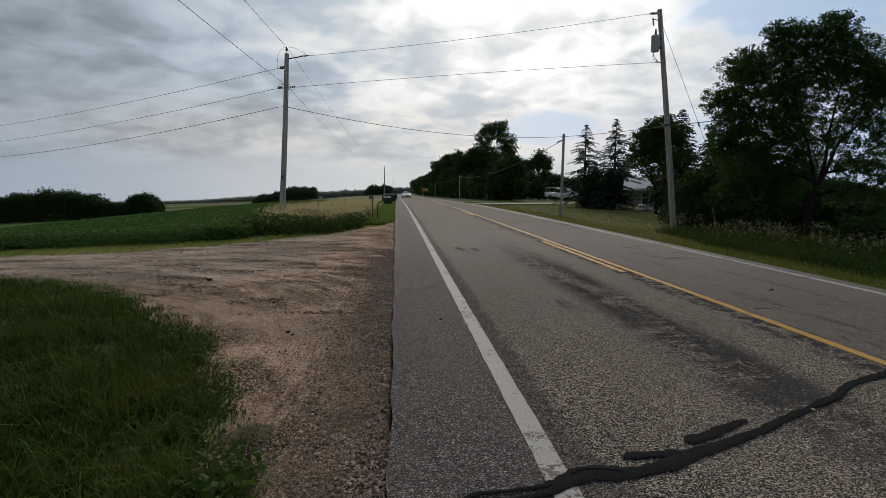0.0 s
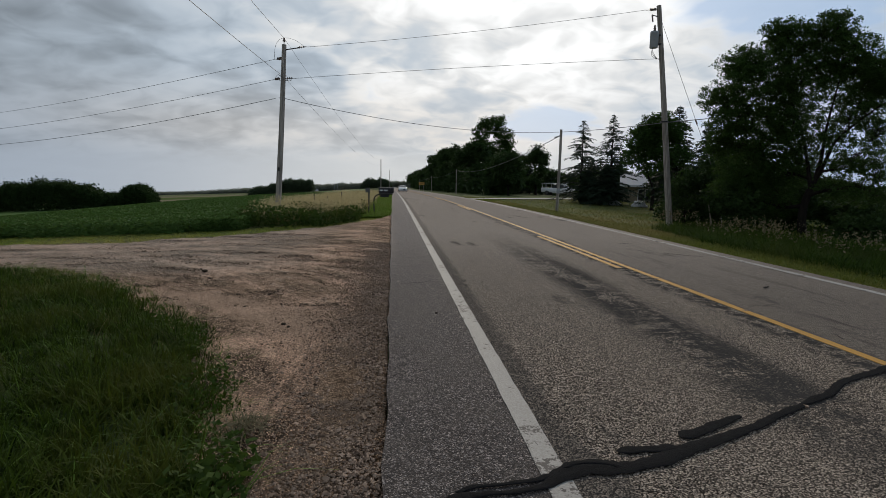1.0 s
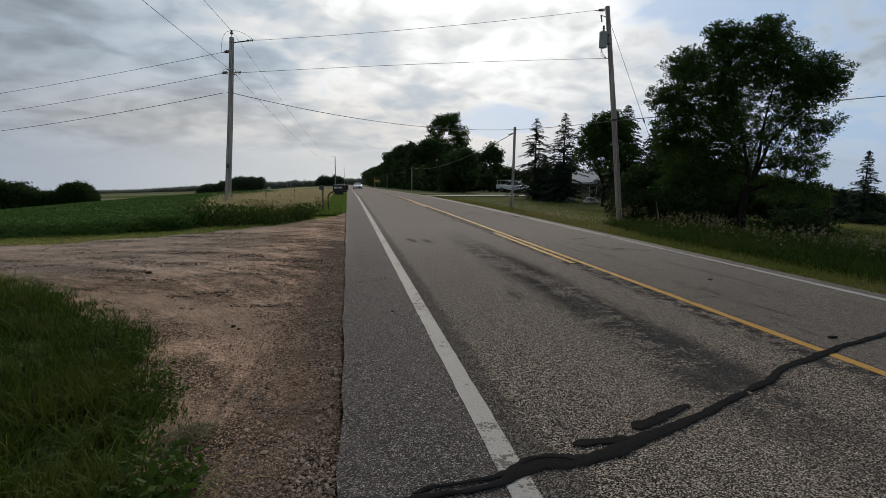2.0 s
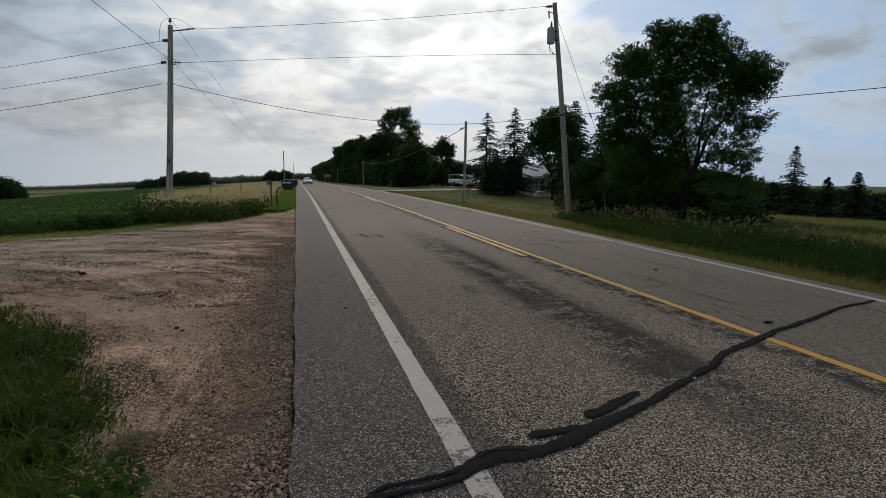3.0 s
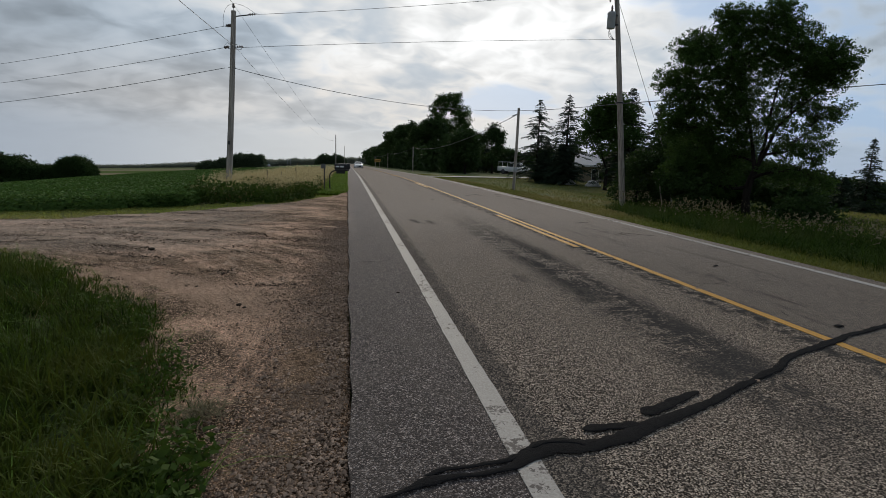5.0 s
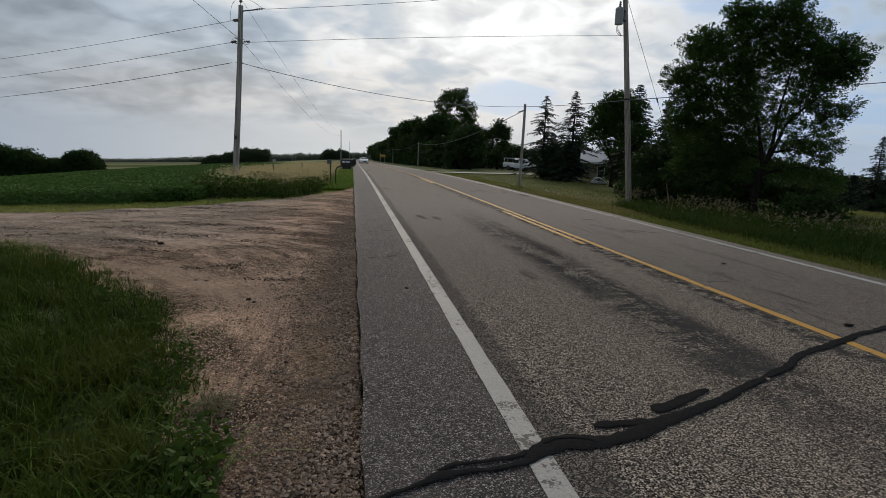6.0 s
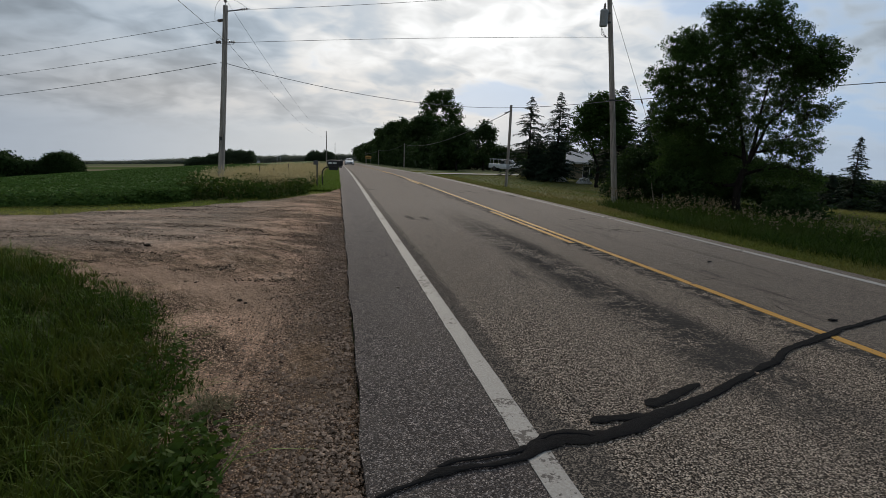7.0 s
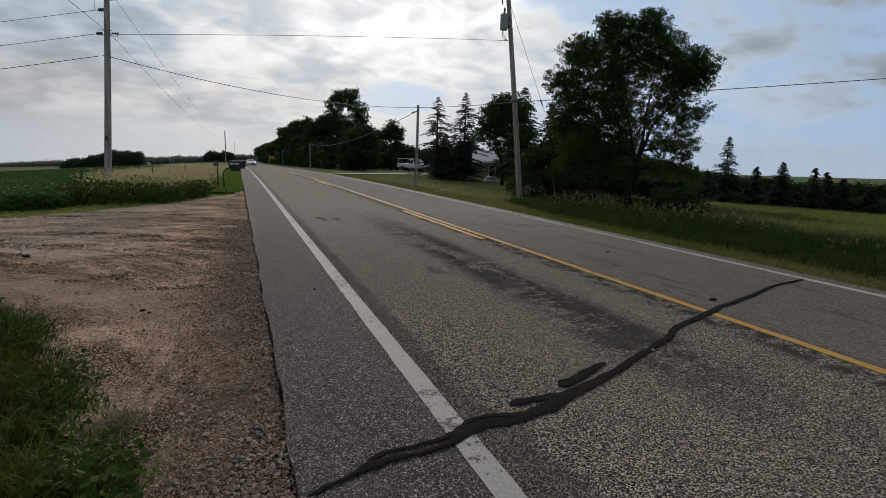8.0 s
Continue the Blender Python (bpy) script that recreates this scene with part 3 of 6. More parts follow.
def on_gravel(x, y, under=0.0):
    return (x < 0.02) & (y < drive_y(x) + 0.16 * wobble(x, y, 0.7, 2)) & ~on_verge(x + 0.6 * under, y + under) & (y > -12)


ground = part("ground", sheet("ground", even_steps(-1500, 1500, 1.2, 1.045), even_steps(-60, 2600, 1.2, 1.045),
              lambda x, y: ground_z(x, y) - 0.05 - 0.05 * smoothstep(np.abs(x - 3.8), 4.2, 3.6), M_TURF), M_TURF)
tagged(ground, "grassy open land that falls away on both sides", "ground", kind="structure")

road_y = np.concatenate([np.arange(-14, 60, 1.0), np.arange(60, 400, 6.0), np.arange(400, 1801, 50.0)])


def slab(name, x0, x1, lift, mat, parent=None, ys=road_y, drop=0.12, ragged=0.0):
    """A strip along the road with real edges."""
    rows = []
    for i, y in enumerate(ys):
        a = x0 + ragged * wobble(0, y, 0.5, x0)
        z0 = gz(3.8, y) + lift
        rows.append([(a, y, z0 - drop), (a, y, z0), (x1, y, z0), (x1, y, z0 - drop)])
    vs = np.array(rows).reshape(-1, 3)
    a = np.arange(len(ys) - 1)[:, None] * 4 + np.arange(3)[None]
    a = a.ravel()
    return part(name, array_mesh(name, vs, np.stack([a, a + 1, a + 5, a + 4], -1)[:, ::-1], mat), mat, parent)


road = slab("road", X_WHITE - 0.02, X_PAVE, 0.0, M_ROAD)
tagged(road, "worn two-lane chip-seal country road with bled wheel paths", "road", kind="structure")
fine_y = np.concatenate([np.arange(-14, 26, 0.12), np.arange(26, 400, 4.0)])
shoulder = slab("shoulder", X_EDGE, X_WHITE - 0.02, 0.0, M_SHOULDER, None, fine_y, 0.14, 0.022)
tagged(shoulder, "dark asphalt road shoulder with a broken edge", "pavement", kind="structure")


def line(name, x, w, y0, y1, mat, step, label):
    ys = np.append(np.arange(y0, y1, step), y1)
    rows = []
    for y in ys:
        z = gz(3.8, y)
        e0, e1 = 0.006 * wobble(x, y, 0.16), 0.006 * wobble(x + 9, y, 0.13)
        rows.append([(x - w / 2 + e0, y, z + 0.001), (x - w / 2 + e0, y, z + 0.005), (x + w / 2 + e1, y, z + 0.005), (x + w / 2 + e1, y, z + 0.001)])
    vs = np.array(rows).reshape(-1, 3)
    a = (np.arange(len(ys) - 1)[:, None] * 4 + np.arange(3)[None]).ravel()
    return part(name, array_mesh(name, vs, np.stack([a, a + 1, a + 5, a + 4], -1)[:, ::-1], mat), mat, road, label)


line("edge_line", X_WHITE, 0.15, -14, 26, M_WHITE_LINE, 0.15, "chipped white edge line")
line("edge_line", X_WHITE, 0.15, 26, 900, M_WHITE_LINE, 6.0, "chipped white edge line")
line("edge_line", X_RIGHT, 0.14, -14, 40, M_WHITE_LINE, 0.2, "thin white edge line")
line("edge_line", X_RIGHT, 0.14, 40, 900, M_WHITE_LINE, 6.0, "thin white edge line")
line("centre_line", X_YELLOW, 0.11, -14, 60, M_YELLOW_LINE, 0.2, "solid yellow centre line")
line("centre_line", X_YELLOW, 0.11, 60, 900, M_YELLOW_LINE, 6.0, "solid yellow centre line")
for k in range(-1, 12):
    line("centre_dash", X_YELLOW - 0.20, 0.11, 9.3 + 19.2 * k, 14.8 + 19.2 * k, M_YELLOW_LINE, 0.3 if k < 2 else 1.5, "worn yellow dash")

gravel = part("gravel_drive", sheet("gravel_drive", np.arange(-40, 0.05, 0.10), np.arange(-12, 25.1, 0.10),
              lambda x, y: ground_z(x, y) - 0.018 + 0.012 * wobble(x, y, 1.3, 3) + 0.006 * wobble(x, y * 2.2, 0.32, 5)
              + 0.010 * np.sin(np.hypot(x + 6.5, y - 4.0) * 5.2 + 0.8 * wobble(x, y, 2.5, 9)) - 0.015 * smoothstep(x, -0.5, 0.0) - 0.045 * smoothstep(x, -0.10, -0.01), M_GRAVEL, lambda x, y: on_gravel(x, y, 0.3)), M_GRAVEL)
tagged(gravel, "rutted brown dirt and gravel driveway entrance", "driveway", kind="structure")


def ribbon(name, pts, widths, mat, parent, label, height=0.007):
    """A poured bead of sealant: a low rounded band along pts with a lumpy outline."""
    pts, widths = np.array(pts, float), np.array(widths, float)
    d = np.append(0, np.cumsum(np.linalg.norm(np.diff(pts, axis=0), axis=1)))
    s = np.arange(0, d[-1], 0.025)
    x_far = np.interp(s, d, pts[:, 0])
    x, y, w = np.interp(s, d, pts[:, 0]), np.interp(s, d, pts[:, 1]), np.interp(s, d, widths) * np.interp(x_far, [1.8, 2.6], [0.98, 0.72])
    ker = np.ones(5) / 5
    x, y = (np.convolve(np.pad(q, 2, "edge"), ker, "valid") for q in (x, y))
    y = y + 0.012 * wobble(s, 2.0, 0.13, 4) + 0.005 * wobble(s, 5.0, 0.04, 1)
    tx, ty = np.gradient(x), np.gradient(y)
    ln = np.hypot(tx, ty)
    nx, ny = -ty / ln, tx / ln
    taper = np.clip(np.minimum(s, d[-1] - s) / 0.06, 0.15, 1) ** 0.5
    vs = []
    for k, (o, h) in enumerate(((-0.5, 0.0), (-0.42, 0.75), (-0.15, 1.0), (0.15, 0.96), (0.42, 0.7), (0.5, 0.0))):
        lump = 1 + 0.15 * wobble(s, k * 0 + (1 if o > 0 else 7), 0.09, o > 0) + 0.12 * wobble(s, 3, 0.03, k)
        vs.append(np.stack([x + nx * w * o * taper * lump, y + ny * w * o * taper * lump,
                            np.full(len(s), 0.003) + height * h * taper], -1))
    vs = np.stack(vs, 1)
    a = (np.arange(len(s) - 1)[:, None] * 6 + np.arange(5)[None]).ravel()
    return part(name, array_mesh(name, vs.reshape(-1, 3), np.stack([a, a + 6, a + 7, a + 1], -1)[:, ::-1], mat, True), mat, parent, label)


CRACK = [(0.02, 2.2, 0.03), (0.23, 2.3, 0.03), (0.38, 2.37, 0.075), (0.47, 2.385, 0.045), (0.60, 2.395, 0.036), (0.76, 2.41, 0.045), (0.86, 2.45, 0.07), (0.93, 2.52, 0.11), (1.02, 2.59, 0.14), (1.12, 2.61, 0.16), (1.21, 2.6, 0.155), (1.27, 2.57, 0.12), (1.38, 2.59, 0.10), (1.54, 2.64, 0.12), (1.74, 2.74, 0.115), (1.95, 2.82, 0.105), (2.43, 3.03, 0.088), (2.86, 3.27, 0.09), (2.99, 3.32, 0.06), (3.14, 3.4, 0.1), (3.4, 3.54, 0.09), (3.66, 3.73, 0.09), (3.88, 3.82, 0.1), (4.4, 4.03, 0.125), (4.67, 4.16, 0.085), (5.46, 4.43, 0.09), (6.35, 4.79, 0.065), (7.2, 4.98, 0.05)]
SPUR = [(1.80, 2.90, 0.07), (1.86, 2.92, 0.105), (1.97, 2.96, 0.10), (2.15, 3.05, 0.095), (2.42, 3.19, 0.055)]
LOBE = [(1.33, 2.75, 0.05), (1.40, 2.76, 0.08), (1.51, 2.775, 0.075), (1.63, 2.77, 0.08), (1.76, 2.78, 0.07)]
STRAND = [(0.34, 2.40, 0.03), (0.46, 2.455, 0.036), (0.62, 2.465, 0.03), (0.78, 2.487, 0.036), (0.90, 2.545, 0.05)]
FOLD = [(0.95, 2.585, 0.04), (1.06, 2.645, 0.045), (1.18, 2.645, 0.04), (1.30, 2.60, 0.05), (1.27, 2.55, 0.04)]
for rows, label in ((CRACK, "black tar crack filler with ropy edges"), (SPUR, "short stray bead of black tar"), (LOBE, "forked bead of black tar"),
                    (STRAND, "second thin strand of black tar"), (FOLD, "folded ridge of black tar")):
    ribbon("crack_seal", [(a, b) for a, b, c in rows], [c for a, b, c in rows], M_TAR, road, label, 0.007 if rows is FOLD else 0.004)


def hairline(x, y, heading, length, width):
    """A thin wandering crack in the surface, dark and ragged."""
    pts, a = [(x, y)], heading
    for k in range(int(length / 0.12)):
        a += rng.normal(0, 0.35) + 0.15 * (heading - a)
        pts.append((pts[-1][0] + 0.12 * math.cos(a), pts[-1][1] + 0.12 * math.sin(a)))
    ribbon("pavement_crack", pts, [width * rng.uniform(0.6, 1.3) for q in pts], M_TAR, road, "thin dark pavement crack", 0.002)


for x, y, h, n, w in ((4.65, 4.8, 1.2, 0.35, 0.016), (4.62, 6.3, 0.2, 0.5, 0.010), (5.68, 7.42, 0.5, 0.25, 0.05), (6.1, 11.2, 0.3, 0.9, 0.05),
                      (5.8, 13.0, 0.5, 0.8, 0.04), (0.15, 7.8, 0.05, 0.7, 0.014), (0.2, 10.4, 0.0, 0.6, 0.016)):
    hairline(x, y, h, n, w)
ribbon("crack_seal", [(4.84, 4.45), (4.92, 4.46), (5.0, 4.45)], [0.07, 0.10, 0.05], M_TAR, road, "small blot of black tar by the centre line")


# ---- loose stones ----
def stones(name, n, area, size, label, mat=M_STONE):
    """Loose angular stones: squashed, jittered octahedra, joined as one."""
    x, y = area(n)
    s = size * np.exp(rng.normal(0, 0.45, len(x)).clip(-1, 0.85))
    base = np.array([(1, 0, 0), (-1, 0, 0), (0, 1, 0), (0, -1, 0), (0, 0, 1), (0, 0, -1)], float)
    v = base[None] * rng.uniform(0.5, 1.1, (len(x), 6, 3)).clip(0.4, 1.2) + rng.normal(0, 0.16, (len(x), 6, 3))
    v[:, :, 2] *= 0.6
    a = rng.uniform(0, 6.28, len(x))
    c, q = np.cos(a), np.sin(a)
    v = np.stack([v[:, :, 0] * c[:, None] - v[:, :, 1] * q[:, None], v[:, :, 0] * q[:, None] + v[:, :, 1] * c[:, None], v[:, :, 2]], -1)
    v = v * s[:, None, None] + np.stack([x, y, ground_z(x, y) - 0.016 + s * 0.25], -1)[:, None]
    tri = np.array([(0, 2, 4), (2, 1, 4), (1, 3, 4), (3, 0, 4), (2, 0, 5), (1, 2, 5), (3, 1, 5), (0, 3, 5)])
    fs = (np.arange(len(x))[:, None, None] * 6 + tri[None]).reshape(-1, 3)
    ob = part(name, array_mesh(name, v.reshape(-1, 3), fs, mat), mat)
    return tagged(ob, label, "gravel", kind="stuff")


def near_drift(n):
    x = -np.abs(rng.gamma(1.6, 0.22, n)) * 1.1
    y = 1.2 + rng.uniform(0, 1, n) ** 1.6 * 12
    k = on_gravel(x, y)
    return x[k], y[k]


def spread(n):
    x, y = rng.uniform(-9, -0.02, n), rng.uniform(1.0, 20, n)
    track = np.abs(np.hypot(x + 4.2, y - 3.2) - 4.12 + 0.2 * wobble(x, y, 0.5, 4)) < 0.42
    k = on_gravel(x, y) & (wobble(x, y * 2, 1.1, 4) + rng.normal(0, 1.2, n) > 0.1) & ~(track & (y > 4.3) & (rng.random(n) < 0.93))
    return x[k], y[k]


stones("gravel_drift", 1100, near_drift, 0.014, "larger pale limestone pieces along the pavement edge")
stones("gravel_drift", 42000, near_drift, 0.0078, "loose tan limestone gravel along the pavement edge")
def churned(n):
    x, y = rng.uniform(-9, -0.05, n), 6.5 + rng.uniform(0, 1, n) ** 1.2 * 9
    k = on_gravel(x, y) & (wobble(x, y * 2.5, 0.6, 14) + 0.6 * wobble(x, y, 1.7, 3) + rng.normal(0, 0.35, n) > 0.45)
    return x[k], y[k]


stones("gravel_clods", 60000, churned, 0.0105, "dark churned clods across the mouth of the drive", foliage("dirt_clods", (0.045, 0.032, 0.024), (0.15, 0.11, 0.082), (0.09, 0.066, 0.05), 0.0, 2.0, 0.9))
stones("gravel_chunks", 20000, churned, 0.010, "pale limestone lumps across the mouth of the drive")
stones("gravel_scatter", 50000, spread, 0.0068, "scattered gravel on the packed dirt drive")


def rock(name, x, y, size, label, mat):
    bm = bmesh.new()
    bmesh.ops.create_icosphere(bm, subdivisions=2, radius=size)
    for q in bm.verts:
        q.co = q.co * (1 + 0.35 * noise.noise(q.co * (2.2 / size) + Vector((x, y, 0))))
        q.co.z *= 0.42
    me = bpy.data.meshes.new(name)
    bm.to_mesh(me)
    bm.free()
    me.materials.append(mat)
    ob = new(name, me)
    ob.location = (x, y, gz(x, y) + size * 0.25)
    return tagged(ob, label, "stone")


M_CLOD = plain("dark_clod", (0.024, 0.019, 0.015), (0.06, 0.048, 0.038), 30, 0.95, 0.8, 0.0, 0.02)
rock("clod", -3.06, 8.97, 0.05, "dark lump of earth lying on the gravel", M_CLOD)
rock("clod", -1.12, 5.62, 0.028, "dark broken clod on the packed dirt", M_CLOD)
rock("clod", -1.05, 5.52, 0.02, "dark broken clod on the packed dirt", M_CLOD)
rock("twig_scrap", 0.56, 6.05, 0.02, "small dark scrap lying on the shoulder", M_CLOD)
rock("pebble", 2.98, 3.30, 0.022, "pale pebble stuck in the black tar", M_STONE)


# ---- grass, crops and weeds ----
def scatter(n, x0, x1, y0, y1, keep, power=1.0):
    x = rng.uniform(x0, x1, n)
    y = y0 + (y1 - y0) * rng.uniform(0, 1, n) ** power
    k = keep(x, y)
    x, y = x[k], y[k]
    return np.stack([x, y, ground_z(x, y) - 0.05], -1)


def grass(name, pos, length, width, lean, mat, label, droop=0.6, seg=2, category="grass"):
    ob = part(name, blades(pos, length, width, lean, mat, name, droop, seg), mat)
    return tagged(ob, label, category, kind="stuff")


p = scatter(170000, -7.0, -0.55, 1.2, 10.4, lambda x, y: on_verge(x, y) & (wobble(x, y, 0.16, 31) + 0.5 * wobble(x, y, 0.5, 5) + rng.normal(0, 0.35, len(x)) > -0.12), 1.5)
tuft = 1 + 0.45 * wobble(p[:, 0], p[:, 1], 0.55, 8)
edge = np.clip((verge_y(p[:, 0]) - p[:, 1]) / 0.8, 0.25, 1)
grass("verge_grass", p, 0.18 * tuft * edge + 0.03, 0.010, 0.36, M_GRASS, "long unmown dark green grass on the near verge", 0.8, 3)
p = scatter(60000, -12, -0.62, -7.0, 1.3, on_verge)
grass("verge_grass", p, 0.2 + 0.08 * wobble(p[:, 0], p[:, 1], 0.55, 8), 0.014, 0.6, M_GRASS, "long unmown dark green grass on the near verge", 0.9, 2)
p = scatter(40000, -16, -0.55, 2.0, 10.9, lambda x, y: on_verge(x, y) & (wobble(x, y, 0.8, 3) + 0.22 * (y - 6.5) > 0.1), 0.8)
grass("verge_grass", p, 0.15, 0.009, 0.6, M_LAWN, "paler yellow-green grass towards the drive", 0.9, 2)
p = scatter(7000, -6.5, -0.6, 1.2, 9.9, lambda x, y: on_verge(x, y) & (wobble(x, y, 0.5, 21) > -0.2), 1.3)
grass("long_grass", p, 0.26 * rng.uniform(0.6, 1.2, len(p)), 0.007, 0.8, M_BLADE, "long bright blades arching over the verge grass", 1.2, 3)
p = scatter(30000, -7.0, -0.55, 1.2, 9.9, lambda x, y: on_verge(x, y - 0.12) & (verge_y(x) - y < 0.16 + 0.14 * wobble(x, y, 0.3, 2)))
grass("dry_fringe", p, 0.10 * rng.uniform(0.4, 1.3, len(p)), 0.007, 1.2, M_DRY, "trampled tan dead grass at the gravel's edge", 1.2, 2)
p = scatter(2200, -8.0, -0.65, 1.2, 9.8, lambda x, y: on_verge(x, y) & (wobble(x, y, 1.1, 13) + 0.25 * (y - 6) > 0.15), 1.0)
grass("dead_grass", p, 0.24, 0.005, 0.75, M_DRY, "dead tan stems among the verge grass", 1.0, 3)

p = np.stack([rng.normal(-0.88, 0.05, 170), rng.normal(3.25, 0.08, 170), np.full(170, -0.02)], -1)
grass("dead_tuft", p, 0.10, 0.007, 0.9, M_BANK_SEED, "matted brown tuft of dead grass at the gravel's edge", 1.1, 2)

# low broad-leaved weeds where the verge meets the gravel
q = scatter(800, -2.4, -0.6, 1.6, 5.6, lambda x, y: on_verge(x, y) & (verge_y(x) - y < 1.1) & (wobble(x, y, 0.4, 11) > 0.1))
c = np.repeat(q, 12, 0) + rng.normal(0, 0.045, (len(q) * 12, 3)) + np.array([0, 0, 0.09])
tagged(part("verge_weeds", leaves(c, 0.038, M_WEED, "verge_weeds", 0.6), M_WEED), "low leafy weeds at the gravel's edge", "weeds", kind="stuff")

q = scatter(34, -0.98, -0.66, 2.0, 2.75, lambda x, y: on_verge(x, y))
c = np.repeat(q, 14, 0) + rng.normal(0, 0.05, (len(q) * 14, 3)) * np.array([1, 1, 0.7]) + np.array([0, 0, 0.13])
tagged(part("verge_weeds", leaves(c, 0.055, M_WEED, "verge_weeds", 0.6), M_WEED), "broad-leaved green weed clump at the gravel's edge", "weeds", kind="stuff")

# mown strip beyond the drive
p = scatter(90000, -22, 0.0, 12.5, 26, lambda x, y: (y > drive_y(x) - 0.1) & (y < drive_y(x) + 2.2))
grass("mown_strip", p, 0.055, 0.018, 0.7, M_STRIP, "short yellow-green grass beside the drive")
p = scatter(40000, -1.5, -0.03, 22, 90, lambda x, y: y > drive_y(x), 1.8)
grass("mown_strip", p, 0.16, 0.02, 0.6, M_FRESH, "short bright green grass along the pavement")


def crop_edge(x):
    return np.interp(np.asarray(x, float), [-60, -14, -9, -6.5, -4.6], [13.6, 14.6, 15.3, 15.6, 17.0])


def in_crop(x, y):
    return (x < -4.7 - 0.010 * (y - 20)) & (y > crop_edge(x) + 0.2 * wobble(x, y, 0.6))


def crop_height(x, y):
    rise = np.clip((y - crop_edge(x)) / 0.5, 0, 1)
    return ground_z(x, y) - 0.08 + rise * (0.36 + 0.025 * wobble(x, y, 0.45, 1) + 0.025 * wobble(x, y, 5.0, 6))


crop_x = np.concatenate([-np.geomspace(400, 40, 60), np.arange(-39.6, -4.5, 0.35)])
crop_yy = np.concatenate([np.arange(13.2, 40, 0.35), np.geomspace(40.4, 190, 60)])
field = part("crop_field", sheet("crop_field", crop_x, crop_yy, crop_height, M_CROP, in_crop), M_CROP)
tagged(field, "level dark green soybean field", "crop field", kind="stuff")
p = scatter(300000, -45, -4.5, 13.4, 60, in_crop, 1.7)
p[:, 2] = crop_height(p[:, 0], p[:, 1]) + rng.uniform(-0.02, 0.06, len(p))
q = scatter(120000, -30, -4.6, 13.4, 19, lambda x, y: in_crop(x, y + 0.35) & (y < crop_edge(x) + 0.7))
q[:, 2] += rng.uniform(0, 0.40, len(q))
e = scatter(30000, -5.6, -4.5, 14.5, 24, lambda x, y: in_crop(x - 0.3, y + 0.3))
e[:, 2] += rng.uniform(0, 0.42, len(e))
p = np.concatenate([p, q, e])
tagged(part("crop_leaves", leaves(p, 0.06 + 0.0012 * p[:, 1], M_CROP, "crop_leaves", 0.92), M_CROP),
       "broad dark green soybean leaves in the field", "crop", kind="stuff")

# tall dry grass round the left pole and on along the fence line
def in_tall(x, y):
    return (y > np.maximum(drive_y(x) + 1.2, 18.6) + 0.5 * wobble(x, y, 0.8)) & (x > -4.95 - 0.012 * (y - 20)) & (x < -1.15 + 0.25 * wobble(y, x, 1.2))


p = scatter(15000, -6.5, -0.8, 15, 60, lambda x, y: in_tall(x, y) & ((y > 21.5 + 0.6 * wobble(x, y, 0.9)) | (rng.random(len(x)) < 0.5)), 2.2)
hgt = (0.66 + 0.2 * wobble(p[:, 0], p[:, 1], 1.4, 2)) * np.interp(p[:, 1], [22, 35], [1, 0.7])
grass("tall_grass", p, hgt, 0.014, 0.22, M_DRY, "tall dry tan grass gone to seed", 0.8, 3)
top = p + np.stack([rng.normal(0, 0.13, len(p)), rng.normal(0, 0.13, len(p)), hgt * rng.uniform(0.78, 1.05, len(p))], -1)
c = np.repeat(top, 9, 0) + rng.normal(0, 1, (len(p) * 9, 3)) * np.array([0.03, 0.03, 0.11])
tagged(part("seed_heads", leaves(c, 0.055, M_SEED, "seed_heads"), M_SEED), "pale feathery seed heads over the tall grass", "grass", kind="stuff")
p = scatter(48000, -6.0, -0.9, 15, 34, lambda x, y: in_tall(x, y + 1.0) & (y < drive_y(x) + 6.0), 1.2)
c = p + np.stack([np.zeros(len(p)), np.zeros(len(p)), rng.uniform(0.02, 0.68, len(p)) * np.clip(0.8 + 0.4 * wobble(p[:, 0], p[:, 1], 0.9, 5), 0.3, 1.4)], -1)
tagged(part("ditch_weeds", leaves(c, 0.10, M_WEED, "ditch_weeds", 0.3), M_WEED), "rank green weeds in front of the dry grass", "weeds", kind="stuff")

# right-hand verge, bank and meadow
p = scatter(60000, 7.58, 9.2, -3, 60, lambda x, y: x > X_PAVE - 0.05 + 0.10 * wobble(y, x, 0.6), 1.7)
grass("roadside_grass", p, 0.13, 0.014, 0.6, M_LAWN, "short ragged grass beside the pavement")


def in_bank(x, y):
    return (x > np.interp(y, [12, 18], [8.45, 9.3]) + 0.25 * wobble(y, x, 1.1)) & (x < 14.6 + 1.2 * wobble(y, x, 1.7) + np.where(y > 13, 6.5, 0.0)) & (y < 18.2 + 0.5 * (x - 9) + 0.5 * wobble(x, y, 0.9))


p = scatter(85000, 8.6, 22, 0, 24, in_bank)
grass("bank_grass", p, 0.42 + 0.14 * wobble(p[:, 0], p[:, 1], 1.0, 4), 0.013, 0.65, M_BANK, "rank knee-high green grass on the bank", 0.9, 3)
p = scatter(1900, 8.6, 13, 1, 19, lambda x, y: in_bank(x, y) & (x < 11.4 + 0.5 * wobble(y, x, 1.3)) & (wobble(x, y, 1.5, 7) > -0.3))
hgt = 0.62 * rng.uniform(0.7, 1.15, len(p))
grass("bank_stalks", p, hgt, 0.009, 0.3, M_BANK, "tall seeding stalks on the bank", 0.8, 3)
top = p + np.stack([rng.normal(0, 0.08, len(p)), rng.normal(0, 0.08, len(p)), hgt], -1)
